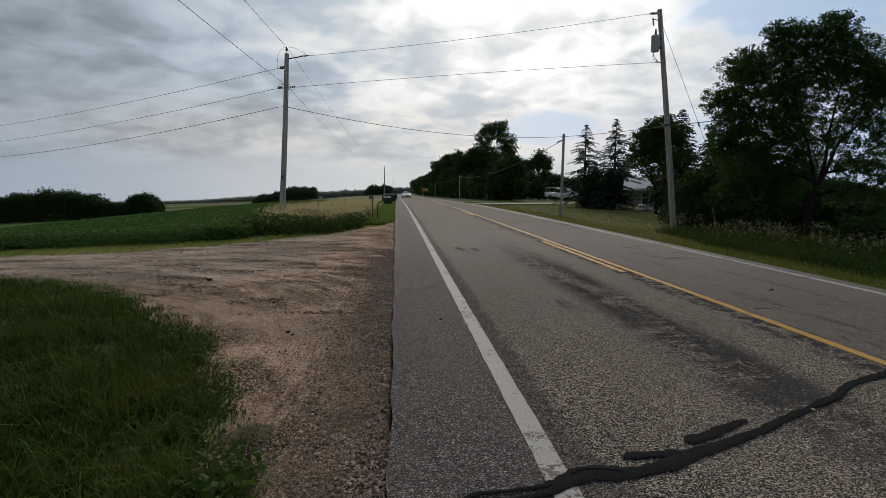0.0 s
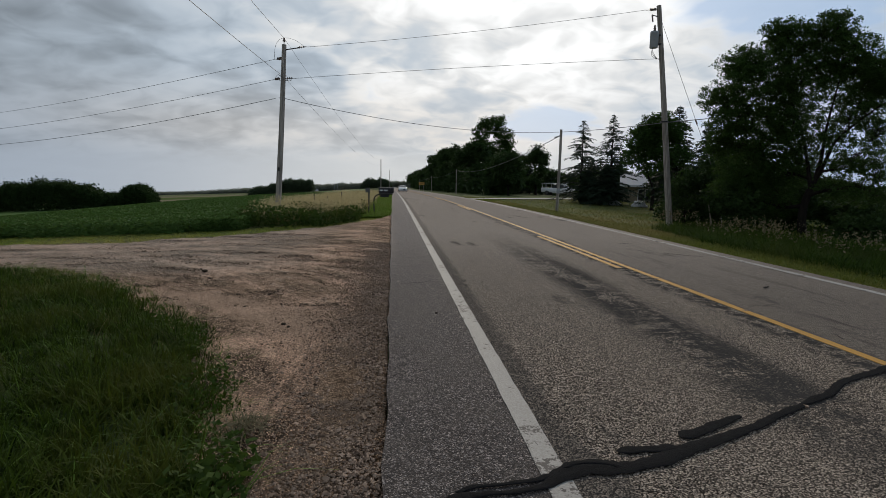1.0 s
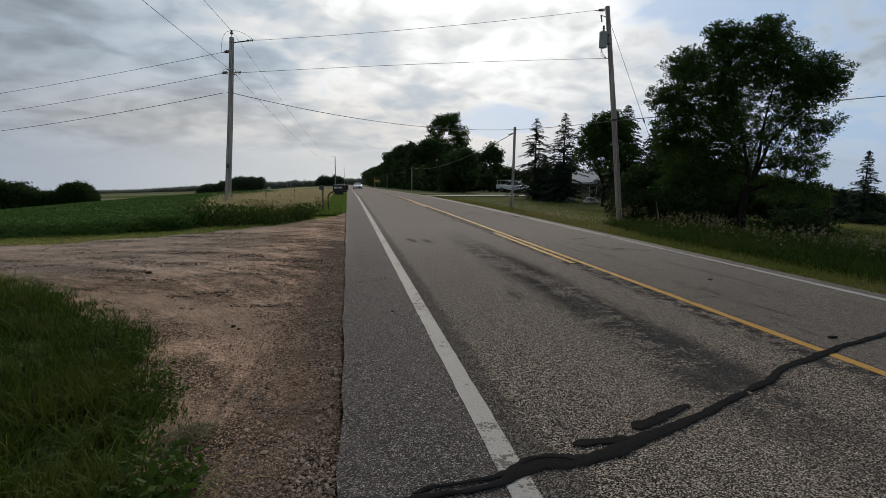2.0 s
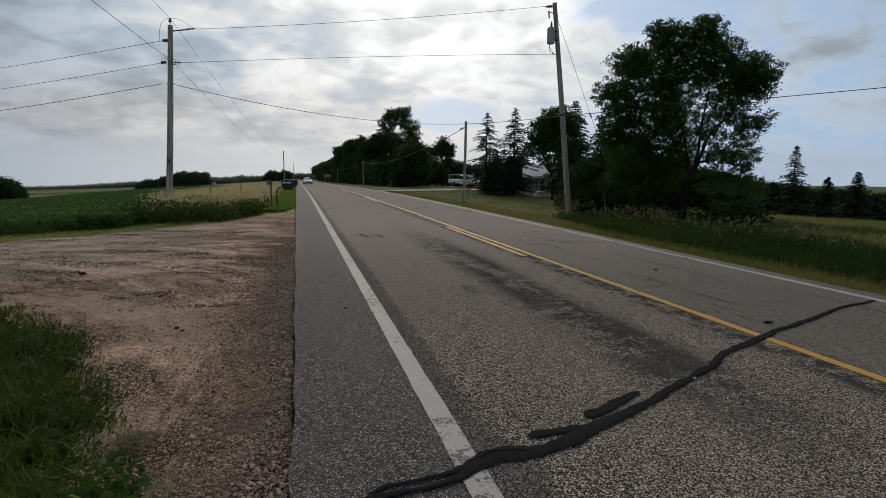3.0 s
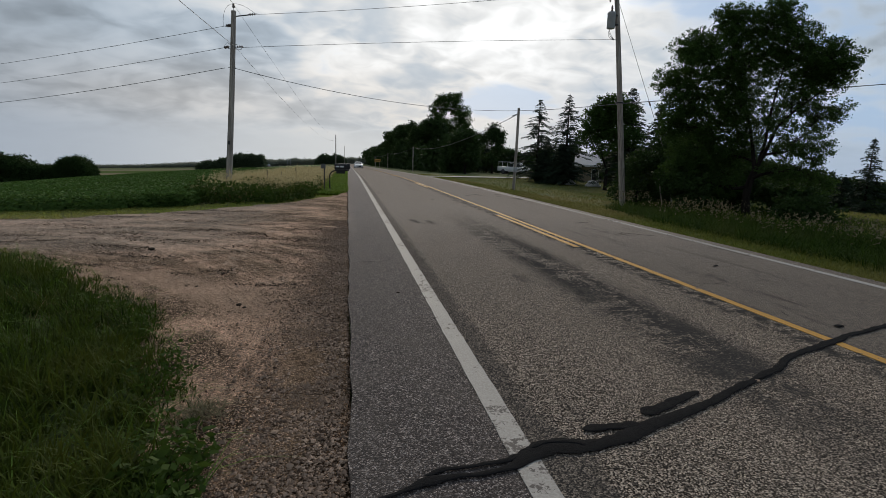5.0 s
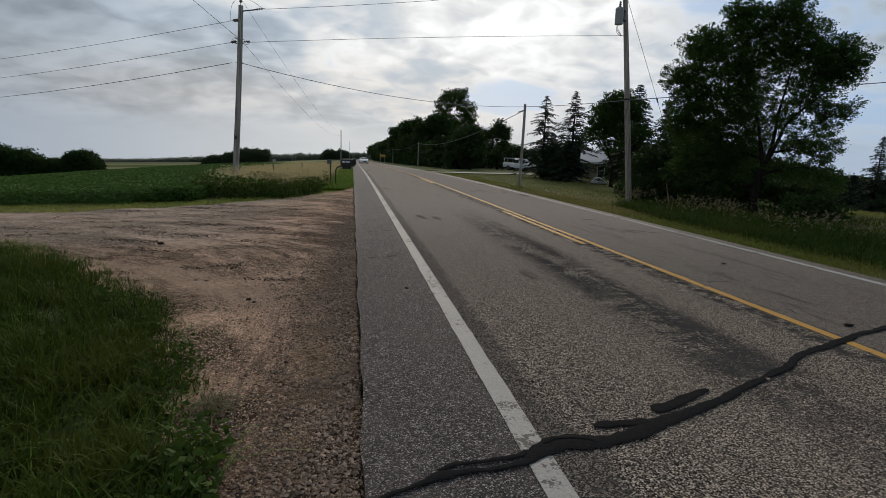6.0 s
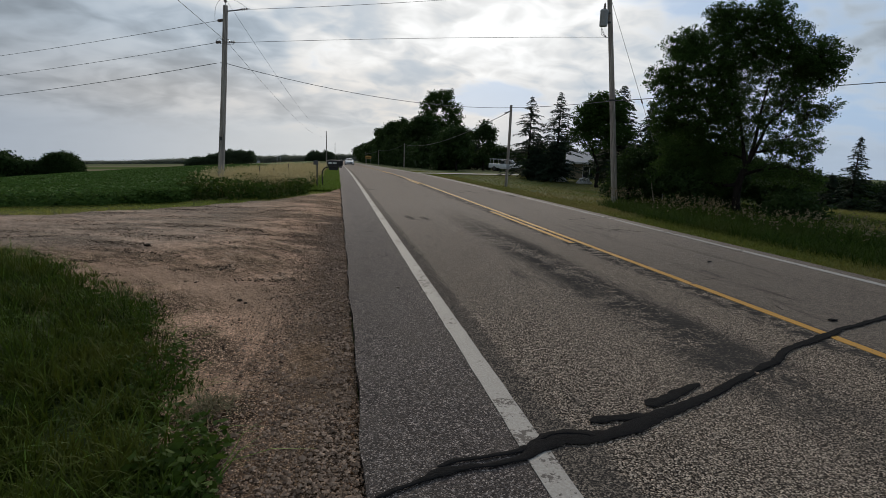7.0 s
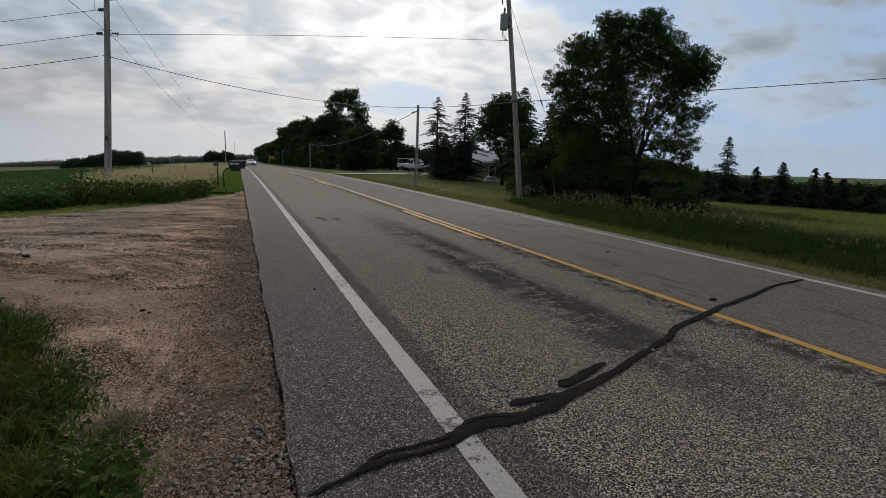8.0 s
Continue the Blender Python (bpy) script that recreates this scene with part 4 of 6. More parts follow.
c = np.repeat(top, 4, 0) + rng.normal(0, 1, (len(p) * 4, 3)) * np.array([0.02, 0.02, 0.05])
tagged(part("seed_heads", leaves(c, 0.05, M_BANK_SEED, "seed_heads"), M_BANK_SEED), "pale seed heads over the bank", "grass", kind="stuff")
p = scatter(110000, 11, 62, -4, 36, lambda x, y: (x > 12.2) & (y < 20 + 0.42 * (x - 9)), 1.0)
grass("meadow_grass", p, 0.34, 0.030, 0.4, M_MEADOW, "open yellow-green meadow grass", 0.8, 2)
p = scatter(60000, 9.0, 30, 18, 60, lambda x, y: ~in_bank(x, y), 1.6)
grass("lawn_grass", p, 0.09, 0.022, 0.6, M_LAWN, "patchy mown lawn beside the road")

# side lane on the right
lane_x = np.arange(7.5, 34, 1.0)
vs = np.array([[(x, 49.0 + 0.30 * (x - 7.5), gz(x, 49) + 0.02), (x, 52.5 + 0.30 * (x - 7.5), gz(x, 52) + 0.02)] for x in lane_x]).reshape(-1, 3)
a = np.arange(len(lane_x) - 1) * 2
M_LANE = plain("pale_gravel_lane", (0.30, 0.28, 0.25), (0.40, 0.38, 0.35), 1.5, 0.9, 0.3)
tagged(part("side_lane", array_mesh("side_lane", vs, np.stack([a, a + 2, a + 3, a + 1], -1), M_LANE), M_LANE),
       "pale gravel lane leading off to the yard", "driveway", kind="structure")


# ---- utility poles and wires ----
def pole(name, base, top, r0, r1, label, group="utility poles"):
    """A tapered timber pole with a sawn top; returns the thing and a function for points up its length."""
    base, top = np.array(base, float), np.array(top, float)
    ob = thing(name, *base, label, "utility pole", group)
    d = top - base
    s = np.linspace(-0.06, 1, 14)
    bow = np.outer(np.sin(np.pi * np.clip(s, 0, 1)), [0.02, 0.01, 0])
    g = Geo().tube(np.outer(s, d) + bow, r0 + (r1 - r0) * s, 14)
    part("shaft", g, M_POLE, ob)
    return ob, lambda u: d * u


def insulator(parent, at, direction, length=0.34):
    """A strain insulator: a rod with three porcelain sheds."""
    at, dv = np.array(at, float), np.array(direction, float)
    dv /= np.linalg.norm(dv)
    m = Vector(dv).to_track_quat("Z", "Y").to_matrix().to_4x4()
    prof = [(0.012, 0)]
    for k in range(3):
        z = 0.08 + k * 0.08
        prof += [(0.014, z - 0.02), (0.055, z), (0.05, z + 0.012), (0.016, z + 0.03)]
    prof += [(0.012, length)]
    part("insulator", Geo().lathe(prof, 12, Matrix.Translation(at) @ m), M_PORCELAIN, parent, "brown porcelain insulator")


def bolt(parent, at, direction, length, r=0.014, name="bolt"):
    at, dv = np.array(at, float), np.array(direction, float)
    dv /= np.linalg.norm(dv)
    part(name, Geo().tube([at, at + dv * length], r, 6), M_STEEL, parent)


def wire(a, b, sag, r, label, n=26, name="overhead_wire"):
    a, b = np.array(a, float), np.array(b, float)
    s = np.linspace(0, 1, n)
    pts = a + np.outer(s, b - a)
    pts[:, 2] -= sag * 4 * s * (1 - s)
    ob = part(name, Geo().tube(pts, r, 5), M_WIRE)
    return tagged(ob, label, "wire", "overhead wires")


# pole at the mouth of the drive
LP = np.array([-4.56, 21.8, gz(-4.56, 21.8) - 0.05])
LPT = np.array([-4.18, 21.95, 6.66])
lp, up = pole("utility_pole", LP, LPT, 0.12, 0.085, "tall silvered timber pole standing in dry grass at the drive")
road_way = np.array([14.2, -1.35, 1.5])
left_way = np.array([-41.5, 30.0, -1.0])
bolt(lp, up(0.99), (0, 0, 1), 0.22, 0.016, "ridge_pin")
part("pin_insulator", Geo().lathe([(0.02, 0), (0.06, 0.03), (0.055, 0.07), (0.03, 0.09), (0.045, 0.12), (0.02, 0.16)], 12,
     Matrix.Translation(up(1.0) + np.array([0, 0, 0.10]))), M_PORCELAIN, lp, "glazed pin insulator")
arm_tip = up(0.97) + np.array([0.62, -0.06, 0.10])
part("side_arm", Geo().tube([up(0.97), arm_tip], 0.022, 8), M_DARK_STEEL, lp, "dark steel arm on the pole")
insulator(lp, arm_tip - np.array([0.1, 0, 0]), road_way, 0.36)
insulator(lp, up(0.925), left_way, 0.42)
insulator(lp, up(0.925) - np.array([0.05, 0, 0]), left_way, 0.30)
for u in (0.80, 0.825):
    bolt(lp, up(u) - np.array([0.16, 0, 0]), (1, 0, 0), 0.32, 0.012)
insulator(lp, up(0.81) + np.array([0.1, 0, 0]), road_way, 0.26)
insulator(lp, up(0.81) - np.array([0.1, 0, 0]), left_way, 0.26)
bolt(lp, up(0.70) - np.array([0.13, 0, 0]), (1, 0, 0), 0.26, 0.012)
# jumper loops over the pole top and round the neutral
for pts in ([up(0.925) + left_way / 51 * 0.5, up(1.03) + np.array([-0.45, 0.1, 0.02]), up(1.0) + np.array([0, 0, 0.25])],
            [up(1.0) + np.array([0, 0, 0.25]), up(1.04) + np.array([0.35, 0, 0.02]), arm_tip + np.array([0.2, 0, 0.02])],
            [up(0.81) + np.array([-0.32, 0.1, 0]), up(0.84) + np.array([-0.18, -0.05, 0.05]), up(0.815) + np.array([-0.05, -0.1, 0])],
            [up(0.81) + np.array([0.32, -0.1, 0]), up(0.79) + np.array([0.4, -0.05, 0.0]), up(0.80) + np.array([0.12, -0.1, 0])]):
    q = np.array(pts)
    s = np.linspace(0, 1, 9)[:, None]
    part("jumper", Geo().tube((1 - s) ** 2 * q[0] + 2 * s * (1 - s) * (q[1] * 1.0) + s * s * q[2], 0.006, 5), M_WIRE, lp)
part("tag", Geo().box(up(0.29) + np.array([-0.04, -0.13, -0.07]), up(0.29) + np.array([0.04, -0.11, 0.07]), 0.004), M_DARK_STEEL, lp, "small dark metal tag")

# pole with the transformer across the road
RP = np.array([11.08, 20.2, gz(11.08, 20.2) - 0.05])
RPT = np.array([10.24, 20.62, 8.36])
rp, ur = pole("utility_pole", RP, RPT, 0.128, 0.088, "tall grey timber pole carrying a transformer, leaning over the lawn")
insulator(rp, ur(0.985) - np.array([0.05, 0, 0]), -road_way, 0.45)
insulator(rp, ur(0.985) - np.array([0.10, 0, 0]), -road_way, 0.30)
can = part("transformer", Geo().lathe([(0.02, -0.02), (0.14, 0.0), (0.155, 0.02), (0.155, 0.52), (0.163, 0.53), (0.163, 0.57), (0.14, 0.61), (0.04, 0.63)], 24,
           Matrix.Translation(ur(0.80) + np.array([-0.36, -0.10, 0.08]))), M_CAN, rp, "grey steel transformer can")
part("bushing", Geo().lathe([(0.03, 0), (0.055, 0.04), (0.03, 0.07), (0.055, 0.11), (0.03, 0.14), (0.045, 0.18), (0.015, 0.24)], 12,
     Matrix.Translation(ur(0.80) + np.array([-0.36, -0.10, 0.70]))), M_PORCELAIN, can, "brown porcelain bushing")
for u in (0.83, 0.87):
    part("bracket", Geo().box(ur(u) + np.array([-0.22, -0.10, -0.03]), ur(u) + np.array([-0.02, 0.02, 0.03]), 0.006), M_DARK_STEEL, rp)
part("cutout_fuse", Geo().tube([ur(0.945) + np.array([-0.30, -0.08, -0.16]), ur(0.945) + np.array([-0.34, -0.08, 0.10])], 0.03, 8), M_PORCELAIN, rp, "porcelain cutout fuse")
part("fuse_bracket", Geo().tube([ur(0.95), ur(0.95) + np.array([-0.34, -0.08, 0.05])], 0.015, 6), M_DARK_STEEL, rp)
for k, w in enumerate((0.05, 0.10, 0.16)):
    a = ur(0.815) + np.array([-0.48 + 0.06 * k, -0.16, 0.15])
    b = ur(0.765) + np.array([-0.2, -0.05, 0.0])
    s = np.linspace(0, 1, 9)[:, None]
    part("drop_lead", Geo().tube(a + s * (b - a) + np.array([[-w * math.sin(math.pi * q), 0, -w * math.sin(math.pi * q)] for q in s[:, 0]]), 0.008, 5), M_WIRE, rp)
part("rack", Geo().tube([ur(0.765), ur(0.765) + np.array([-0.28, -0.02, 0.0])], 0.014, 6), M_STEEL, rp)
# guy wire on the far side of the lean
g0, g1 = ur(0.96), np.array([2.2, 0.6, 1.9])
part("guy_wire", Geo().tube([g0, g1], 0.008, 5), M_WIRE, rp)
part("guy_strain", Geo().tube([g0 + (g1 - g0) * 0.62, g0 + (g1 - g0) * 0.65], 0.03, 8), M_PORCELAIN, rp)
part("guy_rod", Geo().tube([g1, np.array([2.75, 0.75, -0.1])], 0.012, 6), M_STEEL, rp)
part("meter_band", Geo().lathe([(0.15, 0), (0.158, 0.005), (0.158, 0.05), (0.15, 0.055)], 14, Matrix.Translation(ur(0.48))), M_DARK_STEEL, rp)

# low service poles along the right side
SP = np.array([9.33, 29.4, gz(9.33, 29.4) - 0.05])
SPT = np.array([9.40, 29.45, 4.45])
sp, us = pole("service_pole", SP, SPT, 0.085, 0.07, "short thin timber service pole on the lawn")
part("meter", Geo().box((-0.09, -0.2, 1.02), (0.09, -0.07, 1.3), 0.015), M_CAN, sp, "grey meter box")
bolt(sp, us(0.96), (0, -1, 0), 0.14)
low = []
for x, y, h in ((10.8, 90, 4.1), (10.8, 147, 4.1), (10.8, 215, 4.2)):
    b = np.array([x, y, gz(x, y) - 0.05])
    t = b + np.array([0, 0, h])
    pole("service_pole", b, t, 0.09, 0.07, "short timber pole beside the wood", "low poles")
    low.append(t - np.array([0, 0, 0.15]))
# tall poles far down the left side
tall = []
for x, y, h in ((-3.0, 143, 8.2), (-1.5, 300, 10.2)):
    b = np.array([x, y, gz(x, y) - 0.05])
    ob, uf = pole("utility_pole", b, b + np.array([0, 0, h]), 0.14, 0.10, "distant timber pole beside the road", "far poles")
    tall.append(b + np.array([0, 0, h]))

top_r = RP + ur(0.985)
wire(LP + arm_tip + np.array([0.25, 0, 0.03]), top_r - np.array([0.5, 0, 0.05]), 0.10, 0.0075, "thin primary wire strung across the road between poles")
wire(LP + up(0.81) + np.array([0.3, 0, 0]), RP + ur(0.765) - np.array([0.25, 0, 0]), -0.06, 0.0075, "thin neutral wire strung across the road between poles")
wire(LP + up(0.70), SP + us(0.97), 0.45, 0.011, "dark telephone cable sagging across the road", name="telephone_cable")
wire(SP + us(0.97), RP + ur(0.48), 0.05, 0.013, "dark service cable from the short pole", name="service_cable")
wire(RP + ur(0.48), (40.0, 9.0, 7.0), 0.1, 0.016, "dark twisted service cable running towards the house yard", name="service_cable")
part_a = SP + us(0.93)
wire(part_a, low[0], 0.9, 0.018, "dark telephone cable along the wood", name="telephone_cable")
wire(part_a, part_a + (low[0] - part_a) * 0.02, 0.0, 0.035, "thick splice case on the telephone cable", 4, "cable_splice")
wire(low[0], low[1], 0.5, 0.018, "dark telephone cable along the wood", name="telephone_cable")
wire(low[1], low[2], 0.5, 0.018, "dark telephone cable along the wood", name="telephone_cable")
for u, e, sag in ((0.925, (-46, 52, 5.5), 0.6), (0.81, (-46, 52, 4.4), 0.65), (0.70, (-46, 52, 3.7), 0.9)):
    wire(LP + up(u) + np.array([-0.3, 0.2, 0]), e, sag, 0.0085 if u > 0.75 else 0.011, "overhead wire leading away over the field")
for z0, k in ((0.24, 0), (-1.25, 1)):
    a = LP + up(1.0) + np.array([0, 0, z0])
    wire(a, (-4.4, -26, a[2] + 0.4), 0.45, 0.008, "overhead wire running along the road")
    wire(a, tall[0] - np.array([0, 0, 1.2 * k]), 1.4, 0.006, "overhead wire running along the road", 40)


# ---- trees ----
def limb(a, b, r0, r1, bend, n=7):
    a, b = np.array(a, float), np.array(b, float)
    s = np.linspace(0, 1, n)[:, None]
    side = rng.normal(0, 1, 3) * bend * np.linalg.norm(b - a)
    pts = a + s * (b - a) + np.sin(np.pi * s) * side + np.array([0, 0, 1.0]) * (s * (1 - s)) * 0.25 * np.linalg.norm(b - a)
    return pts, (r0 + (r1 - r0) * s[:, 0])


def broadleaf(name, base, lobes, fork, r0, leaf, per, label, mat, turn=0.0, clump=0.30, twigs=5, group="", sides=7, category="tree", boughs=()):
    """A tree with a tapered trunk, a limb into every lobe, twigs, and a crown of leaf clumps.
    lobes: (u, v, z, radius, density) about the base; leaf: size; per: leaves for a clump."""
    ob = thing(name, base[0], base[1], base[2], label, category, group, turn)
    wood = Geo()
    fork = np.array(fork, float)
    pts, rad = limb((0, 0, -0.1), fork, r0 * 1.15, r0 * 0.8, 0.03)
    rad[0] *= 1.25
    wood.tube(pts, rad, sides + 3)
    centres = []
    nodes = [(q, w) for q, w in zip(pts[4:], rad[4:])]
    for line_pts in boughs:
        q = np.array(line_pts, float)
        e = np.linspace(0, len(q) - 1, 4 * len(q))
        q = np.stack([np.interp(e, np.arange(len(q)), q[:, i]) for i in range(3)], -1)
        q[1:-1] = (q[:-2] + 2 * q[1:-1] + q[2:]) / 4
        w = np.linspace(r0 * 0.55, r0 * 0.15, len(q))
        wood.tube(q, w, sides)
        nodes += list(zip(q[2:], w[2:]))
    for u, v, z, r, dens in sorted(lobes, key=lambda q: math.dist(q[:3], fork)):
        c = np.array([u, v, z])
        # spring from the nearest wood that lies below
        start, w0 = min(nodes, key=lambda q: np.linalg.norm(c - q[0]) + 1.5 * max(0.0, q[0][2] - c[2] + 0.15 * r) + 0.12 * np.linalg.norm(q[0] - fork))
        pts, rad = limb(start, c, min(w0 * 0.85, r0 * 0.55), max(r0 * 0.06, min(w0, r0) * 0.28), 0.09)
        wood.tube(pts, rad, sides)
        nodes += [(q, w) for q, w in zip(pts[2:], rad[2:])]
        n = max(4, int(dens * 6.0 * (r / clump) ** 2))
        d = rng.normal(size=(n, 3))
        d /= np.linalg.norm(d, axis=1)[:, None]
        rad_f = rng.uniform(0.15, 1.0, n) ** 0.6 * rng.choice([1.0, 1.0, 1.0, 1.08, 1.16], n)
        q = c + d * (r * rad_f)[:, None] * np.array([1, 1, 0.85])
        q = q[q[:, 2] > 0.25]
        centres.append(q)
        for t in q[:: max(1, len(q) // twigs)] if twigs else []:
            p2, r2 = limb(pts[rng.integers(2, 7)], t, r0 * 0.055, r0 * 0.015, 0.12, 5)
            wood.tube(p2, r2, 4, False)
    part("trunk", wood, M_BARK, ob)
    c = np.concatenate(centres)
    c = np.repeat(c, per, 0) + rng.normal(0, 1, (len(c) * per, 3)) * np.array([clump, clump, clump * 0.7]) * 0.55
    part("crown", leaves(c, leaf, mat, "crown", 0.3), mat, ob)
    return ob


def conifer(name, base, h, spread, label, seed=0, sparse=0.0, mat=None, group="spruces", lowest=0.06):
    """A spruce: straight trunk, whorls of drooping boughs hung with twigs of needles."""
    ob = thing(name, base[0], base[1], base[2], label, "spruce", group, seed * 77)
    part("trunk", Geo().tube([(0, 0, -0.1), (0.02, 0, h * 0.5), (0, 0, h)], [0.022 * h, 0.012 * h, 0.004], 8), M_BARK, ob)
    rows, z = [], lowest * h
    while z < h * 0.985:
        f = 1 - z / h
        reach = spread * (f ** 0.85) * rng.uniform(0.8, 1.12) + 0.05
        for k in range(int(rng.integers(6, 9))):
            if rng.random() < sparse * (0.4 + 0.6 * (1 - f)):
                continue
            az = rng.uniform(0, 6.283)
            ln = reach * rng.uniform(0.72, 1.12)
            n = max(5, int(ln / 0.05))
            s = np.linspace(0.08, 1, n)
            rad = ln * s
            zz = z + 0.10 * ln * np.sin(s * 2.6) - 0.22 * ln * s * s + 0.08 * ln * s ** 4 + rng.normal(0, 0.01, n)
            rows.append(np.stack([np.cos(az) * rad, np.sin(az) * rad, zz, np.full(n, az), s * 0 + (1 - s) * 0.6 + 0.4, np.full(n, ln)], -1))
        z += h * 0.028 * (0.55 + f) * rng.uniform(0.8, 1.2)
    b = np.concatenate(rows)
    b = np.repeat(b, 2, 0)
    n = len(b)
    side = rng.choice([-1.0, 1.0], n)
    ang = b[:, 3] + side * rng.uniform(0.3, 1.3, n)
    tl = (0.10 + 0.22 * b[:, 4] * np.clip(b[:, 5], 0.2, 1.3)) * rng.uniform(0.5, 1.2, n)
    d = np.stack([np.cos(ang), np.sin(ang), rng.uniform(-0.75, 0.05, n)], -1)
    a = b[:, :3] + rng.normal(0, 0.012, (n, 3))
    w = np.stack([-np.sin(ang), np.cos(ang), rng.normal(0, 0.5, n)], -1) * (0.022 + 0.02 * tl)[:, None]
    vs = np.stack([a - w * 0.6, a + w * 0.6, a + d * (tl * 0.6)[:, None] + w, a + d * tl[:, None], a + d * (tl * 0.6)[:, None] - w], 1)
    fs = np.arange(n * 5).reshape(n, 5)[:, [0, 1, 2, 3, 4]]
    mat = mat or M_NEEDLE
    part("crown", array_mesh("crown", vs.reshape(-1, 3), fs, mat), mat, ob)
    return ob


def random_lobes(h, w, n, low=0.2, dens=1.0):
    out = []
    for k in range(n):
        a, z = rng.uniform(0, 6.283), rng.uniform(low, 0.9)
        env = w * (0.55 + 0.45 * math.sin(math.pi * min(1, max(0.05, (z - low * 0.5) / 0.95))))
        r = env * rng.uniform(0.30, 0.5)
        out.append((math.cos(a) * (env - r) * rng.uniform(0.5, 1), math.sin(a) * (env - r) * rng.uniform(0.5, 1), z * h, min(r, h * (1 - z) + 0.15 * h), dens))
    out.append((0, 0, h - w * 0.32, w * 0.32, dens))
    return out


# the big tree on the bank; its frame is turned square to the road's left shoulder
OX, OY = 13.98, 16.68
CROWN = [(-0.8, 0.2, 6.6, 0.95, 0.85), (-2.5, 0.2, 6.05, 0.85, 0.8), (-3.2, 0.2, 4.85, 0.8, 0.75), (-2.7, -0.2, 4.0, 0.85, 0.75), (-1.8, 0.0, 5.4, 1.35, 0.8), (-0.45, 0.3, 5.3, 1.3, 0.7)]
CROWN += [(0.6, 0.1, 6.05, 1.0, 0.85), (0.3, -0.2, 6.85, 0.65, 0.85), (-1.45, 0.2, 6.95, 0.6, 0.8), (1.25, 0.2, 5.25, 0.95, 0.65), (1.95, 0.0, 5.4, 0.85, 0.8), (2.05, 0.3, 4.75, 0.65, 0.6), (2.4, 0.1, 5.1, 0.42, 0.7)]
CROWN += [(-1.7, 0.3, 3.7, 1.3, 0.7), (-0.9, -0.2, 4.0, 1.0, 0.6), (-3.1, 0.1, 3.3, 0.7, 0.7), (-2.1, 0.4, 2.4, 1.2, 0.75), (-0.9, 0.5, 2.3, 1.0, 0.7), (-2.5, 0.0, 1.4, 0.95, 0.75), (-1.3, 0.3, 1.2, 0.95, 0.75)]
# thin, airy side
CROWN += [(0.9, 0.0, 3.9, 0.9, 0.36), (1.9, 0.2, 3.7, 0.7, 0.42), (1.4, -0.1, 2.9, 0.85, 0.36), (0.9, 0.3, 2.4, 0.7, 0.34), (1.95, 0.0, 2.5, 0.65, 0.36), (0.8, -0.2, 1.7, 0.65, 0.34), (1.65, 0.1, 1.75, 0.65, 0.34), (2.3, 0.2, 1.45, 0.5, 0.34), (0.2, 0.3, 3.5, 0.75, 0.32), (-0.35, 0.2, 3.0, 0.75, 0.5), (2.45, -0.1, 3.8, 0.4, 0.3), (1.2, 0.2, 4.5, 0.8, 0.44)]
CROWN = [(u * 0.91, v, z, r * 0.95, n) for u, v, z, r, n in CROWN]
broadleaf("broadleaf_tree", (OX, OY, gz(OX, OY) - 0.06), CROWN, (0.05, 0, 1.75), 0.13, 0.066, 36, "large spreading leafy tree, thin on one side, on the bank", M_LEAF,
          -41.5, 0.125, 40, "", 8, "tree",
          (((0.05, 0, 1.75), (-0.1, 0, 2.5), (-0.3, 0.1, 3.4), (-0.6, 0.1, 4.3), (-1.0, 0.2, 5.4)),
           ((0.05, 0, 1.75), (0.3, 0, 2.4), (0.55, -0.1, 3.3), (1.2, 0, 4.0), (1.9, 0.1, 4.6)),
           ((0.15, 0, 2.1), (0.25, 0.2, 2.8), (0.3, 0.1, 3.8), (0.5, 0, 5.2))))

# dark thicket under and behind the big tree
for x, y, h, w in ((11.9, 20.6, 2.3, 1.5), (13.6, 21.0, 3.0, 1.8), (12.3, 17.9, 1.6, 1.3), (15.2, 19.0, 2.0, 1.5), (16.9, 18.2, 1.5, 1.4), (14.6, 15.0, 0.9, 1.2), (18.0, 22.8, 3.2, 2.2), (16.0, 24.5, 3.8, 2.4)):
    broadleaf("shrub", (x, y, gz(x, y) - 0.08), random_lobes(h, w, 9, 0.05, 1.3), (0, 0, 0.3 * h), 0.05, 0.12, 26,
              "dense dark shrub in the shade of the trees", M_LEAF_DARK, 0, 0.26, 2, "thicket shrubs", 5, "shrub")

conifer("spruce", (16.08, 44.4, gz(16.08, 44.4) - 0.05), 7.0, 3.1, "thin-topped spruce standing on the lawn", 1, 0.45)
conifer("spruce", (18.12, 43.0, gz(18.12, 43.0) - 0.05), 7.35, 3.0, "spruce with a sparse pointed top on the lawn", 2, 0.30)
conifer("spruce", (20.3, 36.8, gz(20.3, 36.8) - 0.05), 7.5, 3.1, "full dark spruce beside the house", 3, 0.05)
conifer("spruce", (14.5, 23.6, gz(14.5, 23.6) - 0.05), 4.7, 1.6, "dark spruce crowded behind the big tree", 4, 0.1)
conifer("spruce", (16.6, 40.2, gz(16.6, 40.2) - 0.05), 3.2, 2.0, "low dark spruce on the lawn", 5, 0.0)
conifer("spruce", (16.0, 42.3, gz(16.0, 42.3) - 0.05), 2.7, 1.6, "low dark spruce on the lawn", 6, 0.0)
